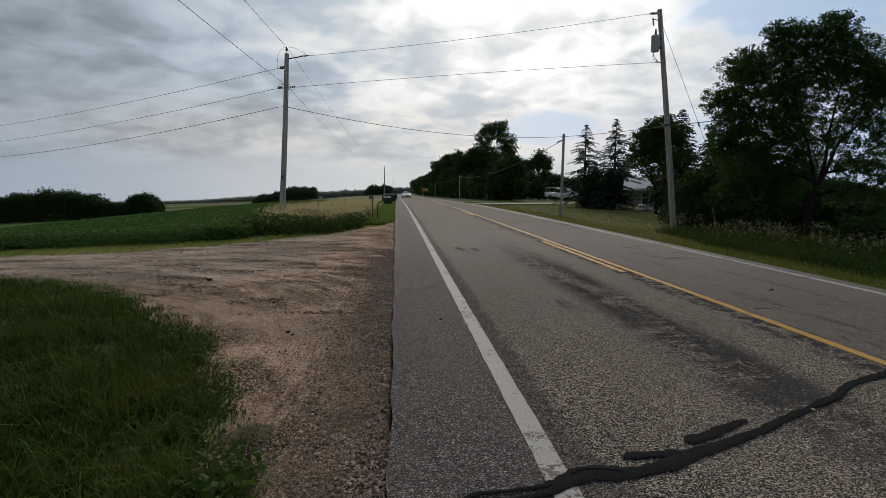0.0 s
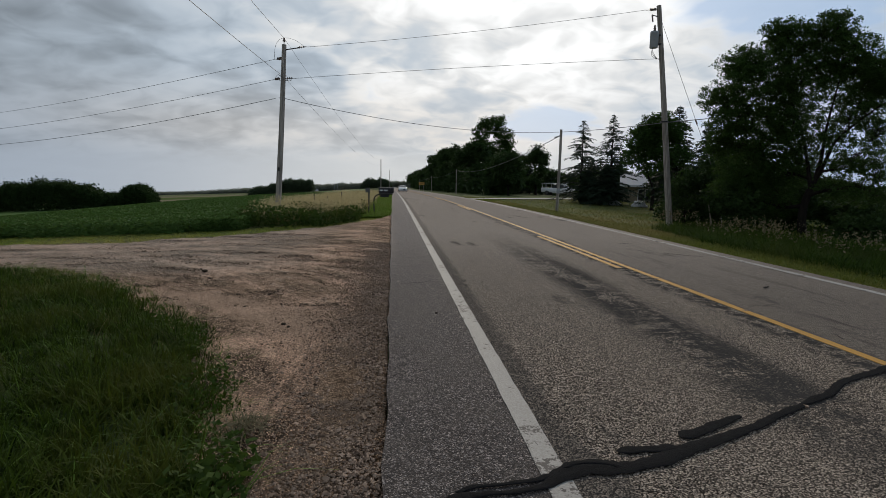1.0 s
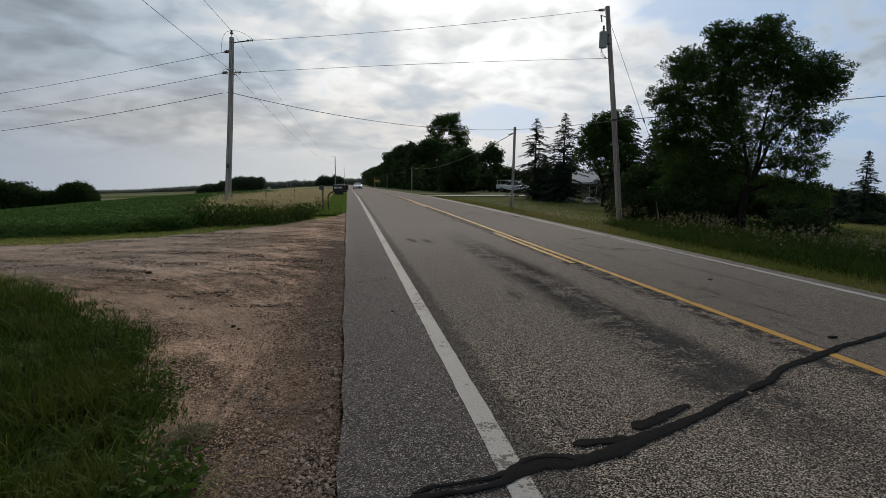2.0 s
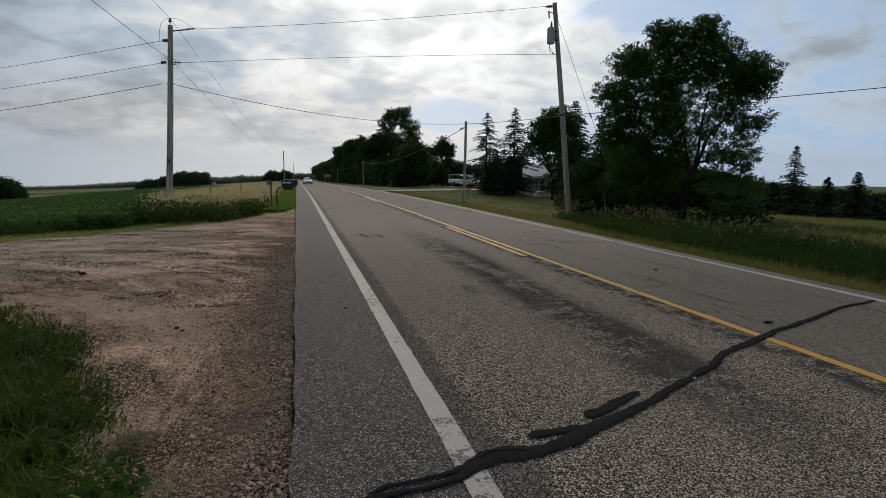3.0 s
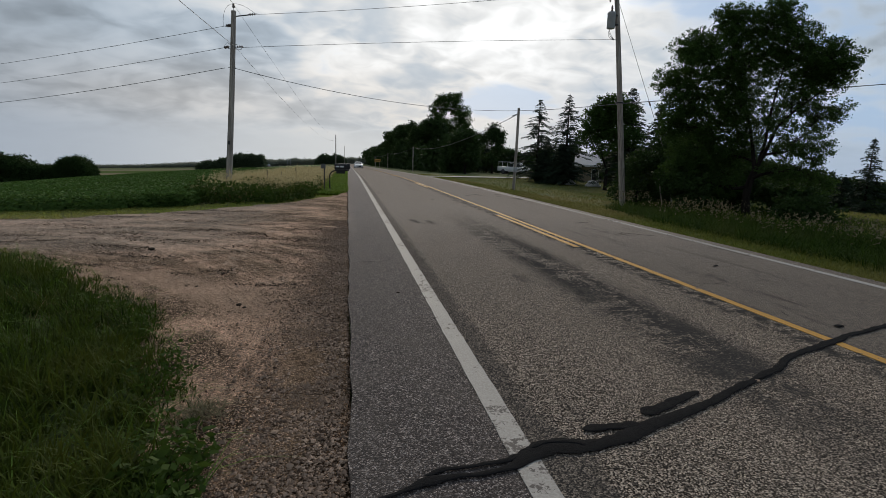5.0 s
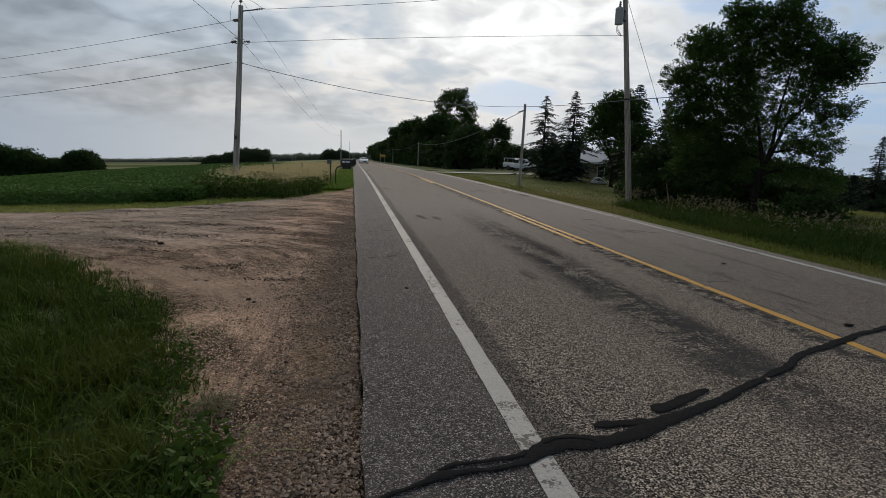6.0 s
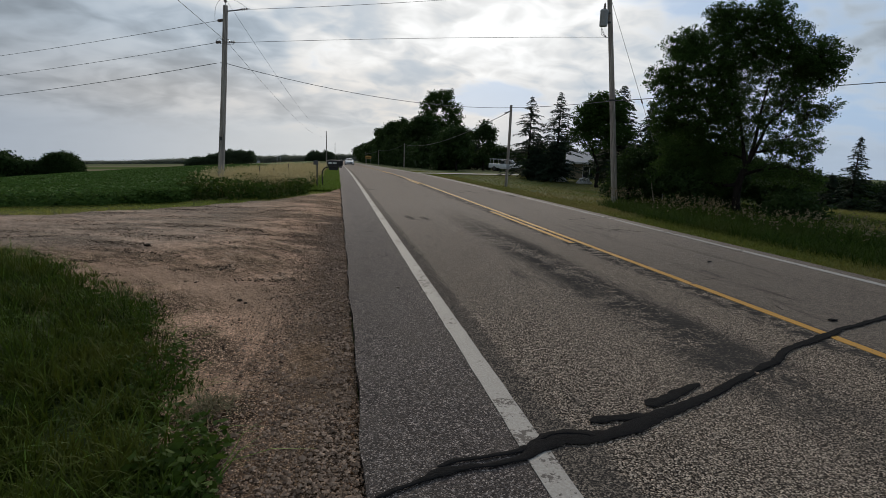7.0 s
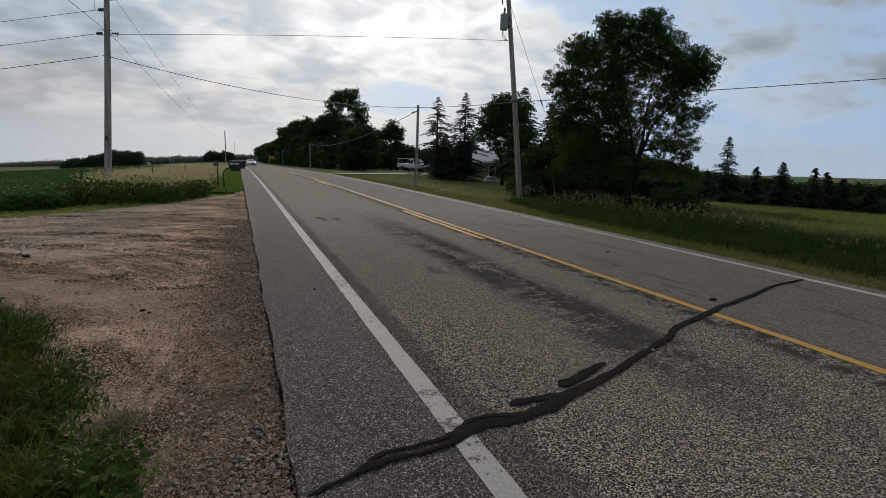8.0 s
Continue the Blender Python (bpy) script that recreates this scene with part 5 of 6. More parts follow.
broadleaf("yard_tree", (18.4, 36.2, gz(18.4, 36.2) - 0.05), [
    (-0.9, 0, 4.9, 1.1, 1.0), (0.2, 0, 5.9, 1.1, 1.0), (0.9, 0.2, 5.3, 1.1, 1.0), (-0.2, 0.5, 4.5, 1.2, 0.9), (-1.4, -0.1, 3.9, 0.9, 0.8), (-0.6, 0.1, 5.7, 0.8, 0.9),
    (1.4, 0, 3.9, 1.0, 0.9), (0.3, -0.5, 3.6, 1.0, 0.6), (-0.7, 0.2, 3.1, 0.8, 0.5)], (0, 0, 1.5), 0.13, 0.13, 30,
    "round yard tree with a bare lower trunk on the lawn", M_LEAF, -26, 0.22, 8)

# wood beyond the side lane
broadleaf("wood_tree", (20.7, 110, gz(20.7, 110) - 0.1), [
    (0.0, 0, 14.0, 2.3, 1.1), (-2.3, 0.5, 12.6, 2.0, 1.0), (2.1, -0.4, 11.9, 2.0, 1.0), (1.9, 0.6, 9.0, 2.3, 1.0), (-1.5, -0.5, 9.4, 2.4, 1.1), (0.4, 0.3, 6.6, 2.8, 1.1),
    (3.0, 0, 10.3, 1.5, 0.8), (-2.2, 0, 14.2, 1.3, 0.9), (1.2, 0.2, 15.0, 1.3, 0.9), (-3.2, 0.3, 10.6, 1.3, 0.8), (-0.5, 0, 4.0, 2.6, 1.0), (2.4, 0, 5.5, 2.0, 0.9)],
    (0, 0, 3.5), 0.36, 0.34, 18, "tall broad-topped tree rising over the wood", M_LEAF, -10, 0.52, 4, "wood", 6)
for x, y, h, w, k in ((17.4, 79, 7.0, 3.2, 18), (16.6, 84, 6.2, 3.2, 14), (25.2, 92, 8.8, 2.8, 16), (15.6, 98, 9.5, 3.8, 16), (18.2, 90, 7.0, 3.4, 14), (23.0, 100, 7.6, 3.0, 12), (27.4, 112, 8.4, 3.2, 12), (16.8, 122, 10.5, 4.6, 16), (16.2, 138, 12.2, 5.0, 16), (16.8, 156, 12.6, 5.4, 16),
                      (16.2, 178, 13.2, 5.6, 14), (17.0, 204, 13.8, 6.2, 14), (17.0, 236, 11.6, 6.0, 12), (17.7, 275, 11.2, 6.6, 12), (18.0, 330, 11.5, 7.5, 12),
                      (20.0, 400, 12.0, 10.0, 12), (23.0, 500, 12.5, 14.0, 12)):
    big = y > 120
    broadleaf("wood_tree", (x, y, gz(x, y) - 0.1), random_lobes(h, w, k, 0.10, 1.25), (0, 0, 0.22 * h), 0.024 * h,
              0.34 if not big else 0.0030 * y, 20, "dark broadleaved tree in the roadside wood",
              M_LEAF_DARK, 0, 0.55 if not big else 0.0045 * y, 3, "wood", 5)
conifer("spruce", (23.6, 62.0, gz(23.6, 62.0) - 0.05), 3.4, 1.7, "small dark spruce before the yard", 8, 0.0)
conifer("spruce", (27.5, 105.0, gz(27.5, 105.0) - 0.05), 6.2, 2.4, "dark spruce behind the parked truck", 9, 0.0)
conifer("spruce", (31.0, 108.0, gz(31.0, 108.0) - 0.05), 5.6, 2.4, "dark spruce behind the parked truck", 10, 0.0)
conifer("spruce", (24.5, 64.0, gz(24.5, 64.0) - 0.05), 5.0, 2.2, "dark spruce behind the lawn", 11, 0.0)
conifer("spruce", (29.0, 66.0, gz(29.0, 66.0) - 0.05), 5.4, 2.4, "dark spruce behind the house", 12, 0.0)

# young firs beyond the meadow
for k, (a, d, h, w) in enumerate(((48.5, 45, 5.15, 1.35), (51.0, 47, 3.1, 1.2), (53.05, 50, 3.75, 1.45), (55.5, 52, 3.5, 1.3), (56.4, 54, 3.3, 1.5), (47.0, 50, 2.6, 1.5), (57.6, 55, 2.9, 1.6), (59.5, 56, 2.2, 1.8), (54.3, 53, 2.0, 1.4))):
    x, y = d * math.sin(radians(a)), d * math.cos(radians(a))
    conifer("fir", (x, y, gz(x, y) - 0.05), h, w, "dark young fir at the far side of the meadow", 20 + k, 0.15, None, "meadow firs")


def tree_line(name, pts, leaf, label, per=60, mat=None, deep=6.0):
    """A far wood as one mass: leaf clumps heaped in uneven humps. pts: (x, y, height)."""
    pts = np.array(pts, float)
    s = np.append(0, np.cumsum(np.hypot(*np.diff(pts[:, :2], axis=0).T)))
    n = int(per * len(pts))
    t = rng.uniform(0, s[-1], n)
    x, y, h = (np.interp(t, s, pts[:, i]) for i in range(3))
    h = h * (0.80 + 0.16 * wobble(t, 0, s[-1] / 40, 3) + 0.13 * wobble(t, 1, s[-1] / 110, 5))
    z = ground_z(x, y) - 0.5 + (h + 0.5) * rng.uniform(0, 1, n) ** 0.55
    c = np.stack([x, y + rng.uniform(0, deep, n), z], -1)
    c = np.repeat(c, 8, 0) + rng.normal(0, leaf * 0.8, (n * 8, 3))
    mat = mat or M_LEAF_DARK
    return tagged(part(name, leaves(c, leaf, mat, name, 0.2), mat), label, "woods", kind="stuff")


def polar(a, d):
    return d * math.sin(radians(a)), d * math.cos(radians(a))


tree_line("copse", [(*polar(a, 150), h) for a, h in ((-46, 7.0), (-42, 7.0), (-38, 6.4), (-36, 5.2), (-34.5, 6.8), (-31, 7.6), (-29.2, 6.6), (-27.6, 4.4), (-26.4, 3.4))], 0.45, "dark rounded copse beyond the field", 1300)
tree_line("copse", [(*polar(a, 150), h) for a, h in ((-25.9, 3.6), (-25.5, 5.6), (-24.8, 6.4), (-24.0, 5.4), (-23.5, 3.0))], 0.4, "small dark clump of trees beyond the field", 1000)
tree_line("distant_woods", [(*polar(a, 700), h) for a, h in ((-30, 2), (-22, 1.0), (-20, 1.2), (-18.5, 2), (-17, 3.5), (-14, 5), (-10, 7), (-8, 8.5), (-6, 10), (-4, 9.5), (-2, 8), (0, 8), (2, 8), (5, 8))], 1.4, "low wooded ridge on the horizon", 800, M_HAZY_WOOD, 30)
tree_line("distant_woods", [(*polar(a, 420), h) for a, h in ((-14.6, 2.5), (-13.8, 6), (-13.3, 5), (-12.5, 7.5), (-11.6, 9.5), (-10.7, 12), (-10.1, 10.5), (-9.5, 12), (-9.1, 10), (-8.6, 12.5), (-8.3, 4))], 0.9, "dark clump of distant trees", 500, M_HAZY_CLUMP, 10)
tree_line("distant_woods", [(*polar(a, 330), h) for a, h in ((-3.2, 2), (-2.8, 6), (-2.2, 6.2), (-1.7, 4.6), (-1.3, 6.5), (-0.6, 5), (-0.2, 2.5))], 0.7, "clump of trees beside the far road", 450, M_HAZY_CLUMP, 10)
tree_line("distant_woods", [(*polar(a, 115), h) for a, h in ((33, 8.5), (40, 8.0), (44, 6.8), (47, 5.6), (49, 5.2), (51, 4.2), (54, 4.2), (57, 3.6), (60, 4.0), (63, 3.7), (66, 4.0), (72, 3.9))], 0.45, "dark wooded rise behind the meadow", 1100, None, 8)
tree_line("hedge", [(*polar(a, 60), h) for a, h in ((44, 1.8), (47, 1.0), (50, 0.6), (53, 0.5), (57, 0.8), (62, 1.2), (68, 1.2))], 0.28, "low dark scrub along the far side of the meadow", 900, None, 3)
tree_line("thicket", [(*polar(a, 47), h) for a, h in ((28, 3.0), (31, 3.4), (34, 3.0), (37, 3.0), (40, 2.4), (43, 2.0), (45, 1.8))], 0.35, "dark thicket behind the big tree", 500, None, 3)
tree_line("thicket", [(*polar(a, 58), h) for a, h in ((20.2, 2.2), (21, 3.0), (22, 3.2), (23.5, 3.4), (25.5, 2.4))], 0.4, "dark undergrowth behind the spruces", 350, None, 2)
tree_line("thicket", [(x, y, h) for x, y, h in ((14.5, 80, 2.6), (17, 84, 3.2), (20, 92, 3.6), (23, 100, 3.6), (26, 112, 4))], 0.45, "dark undergrowth below the wood", 420, None, 3)
tree_line("thicket", [(x, 106, h) for x, h in ((22, 5.5), (27, 5.0), (32, 5.5), (37, 5.0), (44, 5.0))], 0.45, "dark trees behind the parked truck", 600, None, 4)
tree_line("thicket", [(15.0, y, h) for y, h in ((92, 3.5), (110, 4.5), (140, 5), (180, 5), (240, 5), (330, 5.5))], 0.8, "dark undergrowth along the wood's edge", 500, None, 5)


# ---- vehicles ----
M_CAR_PAINT = plain("white_car_paint", (0.74, 0.75, 0.77), (0.80, 0.80, 0.81), 3, 0.25, 0.0, 0.0, 0.6)
M_TRUCK_PAINT = plain("white_truck_paint", (0.78, 0.79, 0.80), (0.84, 0.84, 0.85), 3, 0.35, 0.0, 0.0, 0.5)
M_TYRE = plain("tyre_rubber", (0.014, 0.014, 0.015), (0.026, 0.026, 0.027), 20, 0.85, 0.3)
M_RIM = plain("dark_alloy", (0.10, 0.10, 0.11), (0.22, 0.22, 0.23), 20, 0.35, 0.0, 0.8)
M_GRILLE = plain("black_grille", (0.008, 0.008, 0.009), (0.02, 0.02, 0.021), 40, 0.6, 0.4)


def glass(name, tint):
    m, k = material(name)
    k.surface(k.mix(k.noise(k.where(), 3.0), tint, tuple(q * 1.3 for q in tint)), 0.06, None, 0.0, 0.8)
    return m


M_CAR_GLASS = glass("tinted_car_glass", (0.015, 0.018, 0.022))
M_LAMP_GLASS = glass("headlamp_glass", (0.55, 0.56, 0.58))


def shell(stations, n=9):
    """A car body skin: stations (y, z_low, z_top, half_low, half_mid, half_top) from the nose to the tail."""
    rows = []
    for y, zl, zt, hl, hm, ht in stations:
        zm = zl + (zt - zl) * 0.62
        side = [(0, zl), (hl * 0.9, zl), (hl, zl + 0.06), (hm, zl + (zm - zl) * 0.5), (hm, zm), (ht + (hm - ht) * 0.35, zt - (zt - zm) * 0.18), (ht * 0.8, zt - 0.01), (ht * 0.4, zt), (0, zt + 0.01)]
        rows.append([(x, y, z) for x, z in side] + [(-x, y, z) for x, z in side[-2:0:-1]])
    k = len(rows[0])
    vs = np.array(rows).reshape(-1, 3)
    fs = [(i * k + j, i * k + (j + 1) % k, (i + 1) * k + (j + 1) % k, (i + 1) * k + j) for i in range(len(rows) - 1) for j in range(k)]
    fs += [tuple(range(k))[::-1], tuple((len(rows) - 1) * k + j for j in range(k))]
    return Geo().add(vs, fs)


def wheel(parent, x, y, r, w):
    m = Matrix.Translation((x, y, r)) @ Matrix.Rotation(radians(90), 4, "Y")
    ob = part("wheel", Geo().lathe([(r * 0.30, -w / 2), (r * 0.86, -w / 2), (r, -w * 0.36), (r, w * 0.36), (r * 0.86, w / 2), (r * 0.30, w / 2)], 24, m), M_TYRE, parent)
    s = 1 if x > 0 else -1
    g = Geo().lathe([(r * 0.62, -0.01), (r * 0.64, 0.012), (r * 0.55, 0.02)], 24, Matrix.Translation((x + s * w * 0.5, y, r)) @ Matrix.Rotation(radians(90 * s), 4, "Y"))
    for k in range(6):
        a = k * math.pi / 3
        c = np.array([x + s * (w * 0.5 + 0.015), y, r])
        g.tube([c + np.array([0, math.cos(a), math.sin(a)]) * r * 0.08, c + np.array([0, math.cos(a), math.sin(a)]) * r * 0.6], 0.022, 5)
    part("rim", g, M_RIM, ob, "dark alloy rim")


def sports_coupe(x, y):
    ob = thing("sports_coupe", x, y, gz(3.8, y), "white low sports coupe driving on the road", "car")
    part("body", shell([(-2.32, 0.28, 0.62, 0.62, 0.70, 0.55), (-2.22, 0.16, 0.70, 0.84, 0.86, 0.68), (-1.95, 0.14, 0.78, 0.90, 0.93, 0.76), (-1.4, 0.15, 0.88, 0.90, 0.95, 0.80),
                        (-0.75, 0.15, 0.96, 0.90, 0.94, 0.80), (0.2, 0.15, 0.98, 0.90, 0.93, 0.78), (1.2, 0.16, 1.00, 0.90, 0.95, 0.78), (1.9, 0.22, 1.02, 0.88, 0.94, 0.74), (2.25, 0.32, 0.98, 0.80, 0.86, 0.70), (2.36, 0.45, 0.90, 0.7, 0.78, 0.6)]), M_CAR_PAINT, ob)
    part("greenhouse", shell([(-0.80, 0.90, 0.94, 0.70, 0.70, 0.66), (-0.10, 0.92, 1.30, 0.74, 0.70, 0.56), (0.25, 0.92, 1.345, 0.75, 0.70, 0.55), (0.85, 0.92, 1.33, 0.75, 0.70, 0.54), (1.5, 0.95, 1.16, 0.72, 0.66, 0.52), (2.0, 0.97, 1.02, 0.68, 0.62, 0.52)]), M_CAR_GLASS, ob, "dark tinted windscreen and windows")
    part("roof", shell([(-0.06, 1.30, 1.325, 0.56, 0.57, 0.50), (0.25, 1.335, 1.365, 0.56, 0.57, 0.50), (0.85, 1.325, 1.355, 0.55, 0.56, 0.48), (1.25, 1.23, 1.255, 0.52, 0.53, 0.46)]), M_CAR_PAINT, ob)
    for s in (-1, 1):
        part("pillar", Geo().tube([(s * 0.69, -0.80, 0.93), (s * 0.66, -0.45, 1.13), (s * 0.57, -0.06, 1.325)], 0.035, 6), M_CAR_PAINT, ob)
        lamp = part("headlight", Geo().add([(s * 0.60, -2.19, 0.64), (s * 0.86, -2.02, 0.66), (s * 0.88, -1.80, 0.80), (s * 0.70, -1.96, 0.775), (s * 0.60, -2.23, 0.60), (s * 0.87, -2.07, 0.60)],
                    [(0, 1, 2, 3), (4, 5, 1, 0)]), M_CAR_GLASS, ob, "smoked slanting headlight")
        part("bulb", Geo().box((s * 0.74 - 0.05, -2.14, 0.64), (s * 0.74 + 0.05, -2.05, 0.70), 0.01), M_LAMP_GLASS, lamp)
        part("mirror", Geo().box((s * 0.96 - 0.11, -0.52, 0.94), (s * 0.96 + 0.11, -0.36, 1.08), 0.04), M_CAR_PAINT, ob)
        part("side_intake", Geo().box((s * 0.76 - 0.07, -2.26, 0.30), (s * 0.76 + 0.07, -2.10, 0.50), 0.02), M_GRILLE, ob)
        part("running_lamp", Geo().box((s * 0.76 - 0.05, -2.28, 0.44), (s * 0.76 + 0.05, -2.24, 0.48), 0.008), M_LAMP_GLASS, ob)
        wheel(ob, s * 0.82, -1.38, 0.345, 0.26)
        wheel(ob, s * 0.82, 1.40, 0.35, 0.28)
    part("grille", Geo().add([(-0.55, -2.345, 0.30), (0.55, -2.345, 0.30), (0.60, -2.30, 0.40), (0.44, -2.33, 0.60), (-0.44, -2.33, 0.60), (-0.60, -2.30, 0.40)], [(0, 1, 2, 3, 4, 5)]), M_GRILLE, ob, "wide black front grille")
    part("grille_bar", Geo().box((-0.44, -2.38, 0.555), (0.44, -2.33, 0.585), 0.01), M_STEEL, ob)
    part("splitter", Geo().box((-0.80, -2.36, 0.13), (0.80, -2.0, 0.17), 0.012), M_GRILLE, ob)
    for s in (-0.3, 0.3):
        part("bonnet_vent", Geo().box((s - 0.13, -1.35, 0.885), (s + 0.13, -1.25, 0.905), 0.005), M_GRILLE, ob)
    return ob


def pickup(x, y, turn):
    ob = thing("pickup_truck", x, y, gz(x, y), "white work pickup with a ladder rack parked in the yard", "truck", "", turn)
    part("body", shell([(-2.9, 0.5, 1.0, 0.86, 0.92, 0.80), (-2.8, 0.42, 1.12, 0.96, 0.98, 0.86), (-1.5, 0.42, 1.22, 0.96, 1.0, 0.88), (-1.3, 0.42, 1.26, 0.96, 1.0, 0.90), (1.0, 0.42, 1.24, 0.96, 1.0, 0.92)]), M_TRUCK_PAINT, ob)
    part("bed", Geo().box((-0.99, 1.03, 0.55), (0.99, 2.9, 1.24), 0.03), M_TRUCK_PAINT, ob)
    part("cab_glass", shell([(-1.35, 1.20, 1.26, 0.86, 0.86, 0.80), (-0.75, 1.22, 1.80, 0.88, 0.84, 0.70), (0.75, 1.22, 1.82, 0.88, 0.84, 0.70), (1.0, 1.22, 1.4, 0.86, 0.84, 0.76)]), M_CAR_GLASS, ob, "dark cab windows")
    part("cab_roof", Geo().box((-0.78, -0.75, 1.80), (0.78, 0.9, 1.90), 0.04), M_TRUCK_PAINT, ob)
    for s in (-1, 1):
        part("headlight", Geo().box((s * 0.78 - 0.14, -2.90, 0.86), (s * 0.78 + 0.14, -2.80, 1.04), 0.02), M_LAMP_GLASS, ob)
        part("mirror", Geo().box((s * 1.12 - 0.1, -0.9, 1.25), (s * 1.12 + 0.1, -0.8, 1.55), 0.02), M_GRILLE, ob)
        part("pillar", Geo().tube([(s * 0.84, -1.33, 1.24), (s * 0.74, -0.75, 1.82)], 0.04, 6), M_TRUCK_PAINT, ob)
        part("pillar", Geo().box((s * 0.86 - 0.03, 0.05, 1.2), (s * 0.86 + 0.03, 0.17, 1.82), 0.01), M_TRUCK_PAINT, ob)
        wheel(ob, s * 0.86, -1.95, 0.42, 0.28)
        wheel(ob, s * 0.86, 1.9, 0.42, 0.28)
    part("grille", Geo().box((-0.6, -2.93, 0.80), (0.6, -2.86, 1.06), 0.02), M_GRILLE, ob, "black grille")
    part("bumper", Geo().box((-0.96, -3.02, 0.48), (0.96, -2.86, 0.72), 0.04), M_GRILLE, ob)
    rack = Geo()
    for y2 in (-0.4, 1.2, 2.7):
        for s in (-1, 1):
            rack.tube([(s * 0.92, y2, 1.2 if y2 > 1 else 1.88), (s * 0.86, y2, 1.98)], 0.025, 6)
        rack.tube([(-0.86, y2, 1.98), (0.86, y2, 1.98)], 0.025, 6)
    for s in (-1, 1):
        rack.tube([(s * 0.86, -0.9, 1.98), (s * 0.86, 2.9, 1.98)], 0.025, 6)
    part("ladder_rack", rack, M_TRUCK_PAINT, ob, "white tubular ladder rack")
    ladder = Geo()
    for s in (0.2, 0.6):
        ladder.tube([(s, -1.2, 2.03), (s, 2.8, 2.03)], 0.03, 6)
    for y2 in np.arange(-1.0, 2.8, 0.3):
        ladder.tube([(0.2, y2, 2.03), (0.6, y2, 2.03)], 0.018, 5)
    part("ladder", ladder, M_STEEL, ob, "aluminium ladder")
    return ob


sports_coupe(2.35, 118.0)
pickup(27.6, 86.0, 55)


# ---- mailboxes, sign, stakes ----
M_BLACK_BOX = plain("black_sheet_metal", (0.012, 0.012, 0.013), (0.03, 0.03, 0.032), 12, 0.5, 0.1, 0.0, 0.3)
M_WHITE_MARK = plain("white_vinyl", (0.62, 0.62, 0.62), (0.72, 0.72, 0.72), 10, 0.6)


def mailbox(x, y, z, length, w, h, label, marks):
    """An arched box lying across, its door towards the road."""
    ob = thing("mailbox", x, y, z, label, "mailbox", "roadside mailboxes")
    ang = np.linspace(0, np.pi, 9)
    prof = [(-w / 2, 0.0)] + [(-w / 2 * math.cos(a), h - w / 2 + w / 2 * math.sin(a)) for a in ang] + [(w / 2, 0.0)]
    k = len(prof)
    vs = [(sx, py, pz) for sx in (0.0, length) for py, pz in prof]
    fs = [(j, j + 1, k + j + 1, k + j) for j in range(k - 1)] + [(k - 1, 0, k, 2 * k - 1), tuple(range(k))[::-1]]
    part("box", Geo().add(vs, fs), M_BLACK_BOX, ob)
    dv = [(length + q, py * 1.06, pz * 1.03) for q in (0.0, 0.02) for py, pz in prof]
    df = [(j, j + 1, k + j + 1, k + j) for j in range(k - 1)] + [(k - 1, 0, k, 2 * k - 1), tuple(range(k))[::-1], tuple(range(k, 2 * k))]
    door = part("door", Geo().add(dv, df), M_BLACK_BOX, ob)
    part("latch", Geo().box((length + 0.02, -0.015, h * 0.9), (length + 0.05, 0.015, h * 0.99), 0.004), M_STEEL, door)
    part("flag", Geo().box((length * 0.75, -w / 2 - 0.012, h * 0.45), (length * 0.78, -w / 2 - 0.004, h * 0.95), 0.001), M_DARK_STEEL, ob)
    part("base_plate", Geo().box((0.02, -w / 2 + 0.01, -0.02), (length - 0.02, w / 2 - 0.01, 0.0), 0.003), M_DARK_STEEL, ob)
    for a, b in marks:
        part("mark", Geo().box((a * length, -w / 2 - 0.004, h * 0.35), (b * length, -w / 2 - 0.001, h * 0.62)), M_WHITE_MARK, ob, "white lettering shown as a plain bar")
    return ob


MBY, MBZ = 25.0, gz(-0.6, 25.0)
stand = thing("mailbox_stand", -0.80, MBY, MBZ - 0.05, "black bent-pipe stand holding the mailboxes", "post")
arc = [(0.0, 0, 0.0), (-0.02, 0, 0.45)] + [(0.22 - 0.24 * math.cos(a), 0, 0.62 + 0.28 * math.sin(a)) for a in np.linspace(0, 1.35, 8)] + [(0.30, 0, 0.925), (0.85, 0, 0.93)]
part("pipe", Geo().tube(arc, 0.03, 10), M_BLACK_BOX, stand)
part("cross_board", Geo().box((0.22, -0.20, 0.945), (0.80, 0.30, 0.965), 0.004), M_DARK_STEEL, stand)
mailbox(-0.60, MBY - 0.08, MBZ + 0.935, 0.50, 0.19, 0.24, "black metal mailbox with white lettering", ((0.12, 0.42), (0.50, 0.84)))
mailbox(-0.44, MBY + 0.16, MBZ + 0.935, 0.52, 0.19, 0.26, "plain black metal mailbox with its door towards the road", ())
paper = thing("newspaper_box", -0.52, MBY - 0.06, MBZ + 0.735, "black newspaper tube slung under the mailboxes", "box")
tube_g = Geo()
for lo, hi in (((0, -0.09, 0), (0.40, 0.09, 0.012)), ((0, -0.09, 0.16), (0.40, 0.09, 0.172)), ((0, -0.09, 0.012), (0.40, -0.078, 0.16)), ((0, 0.078, 0.012), (0.40, 0.09, 0.16)), ((0, -0.078, 0.012), (0.012, 0.078, 0.16))):
    tube_g.box(lo, hi)
part("tube", tube_g, M_BLACK_BOX, paper)
part("hanger", Geo().box((0.15, -0.02, 0.16), (0.19, 0.02, 0.205), 0.003), M_DARK_STEEL, paper)

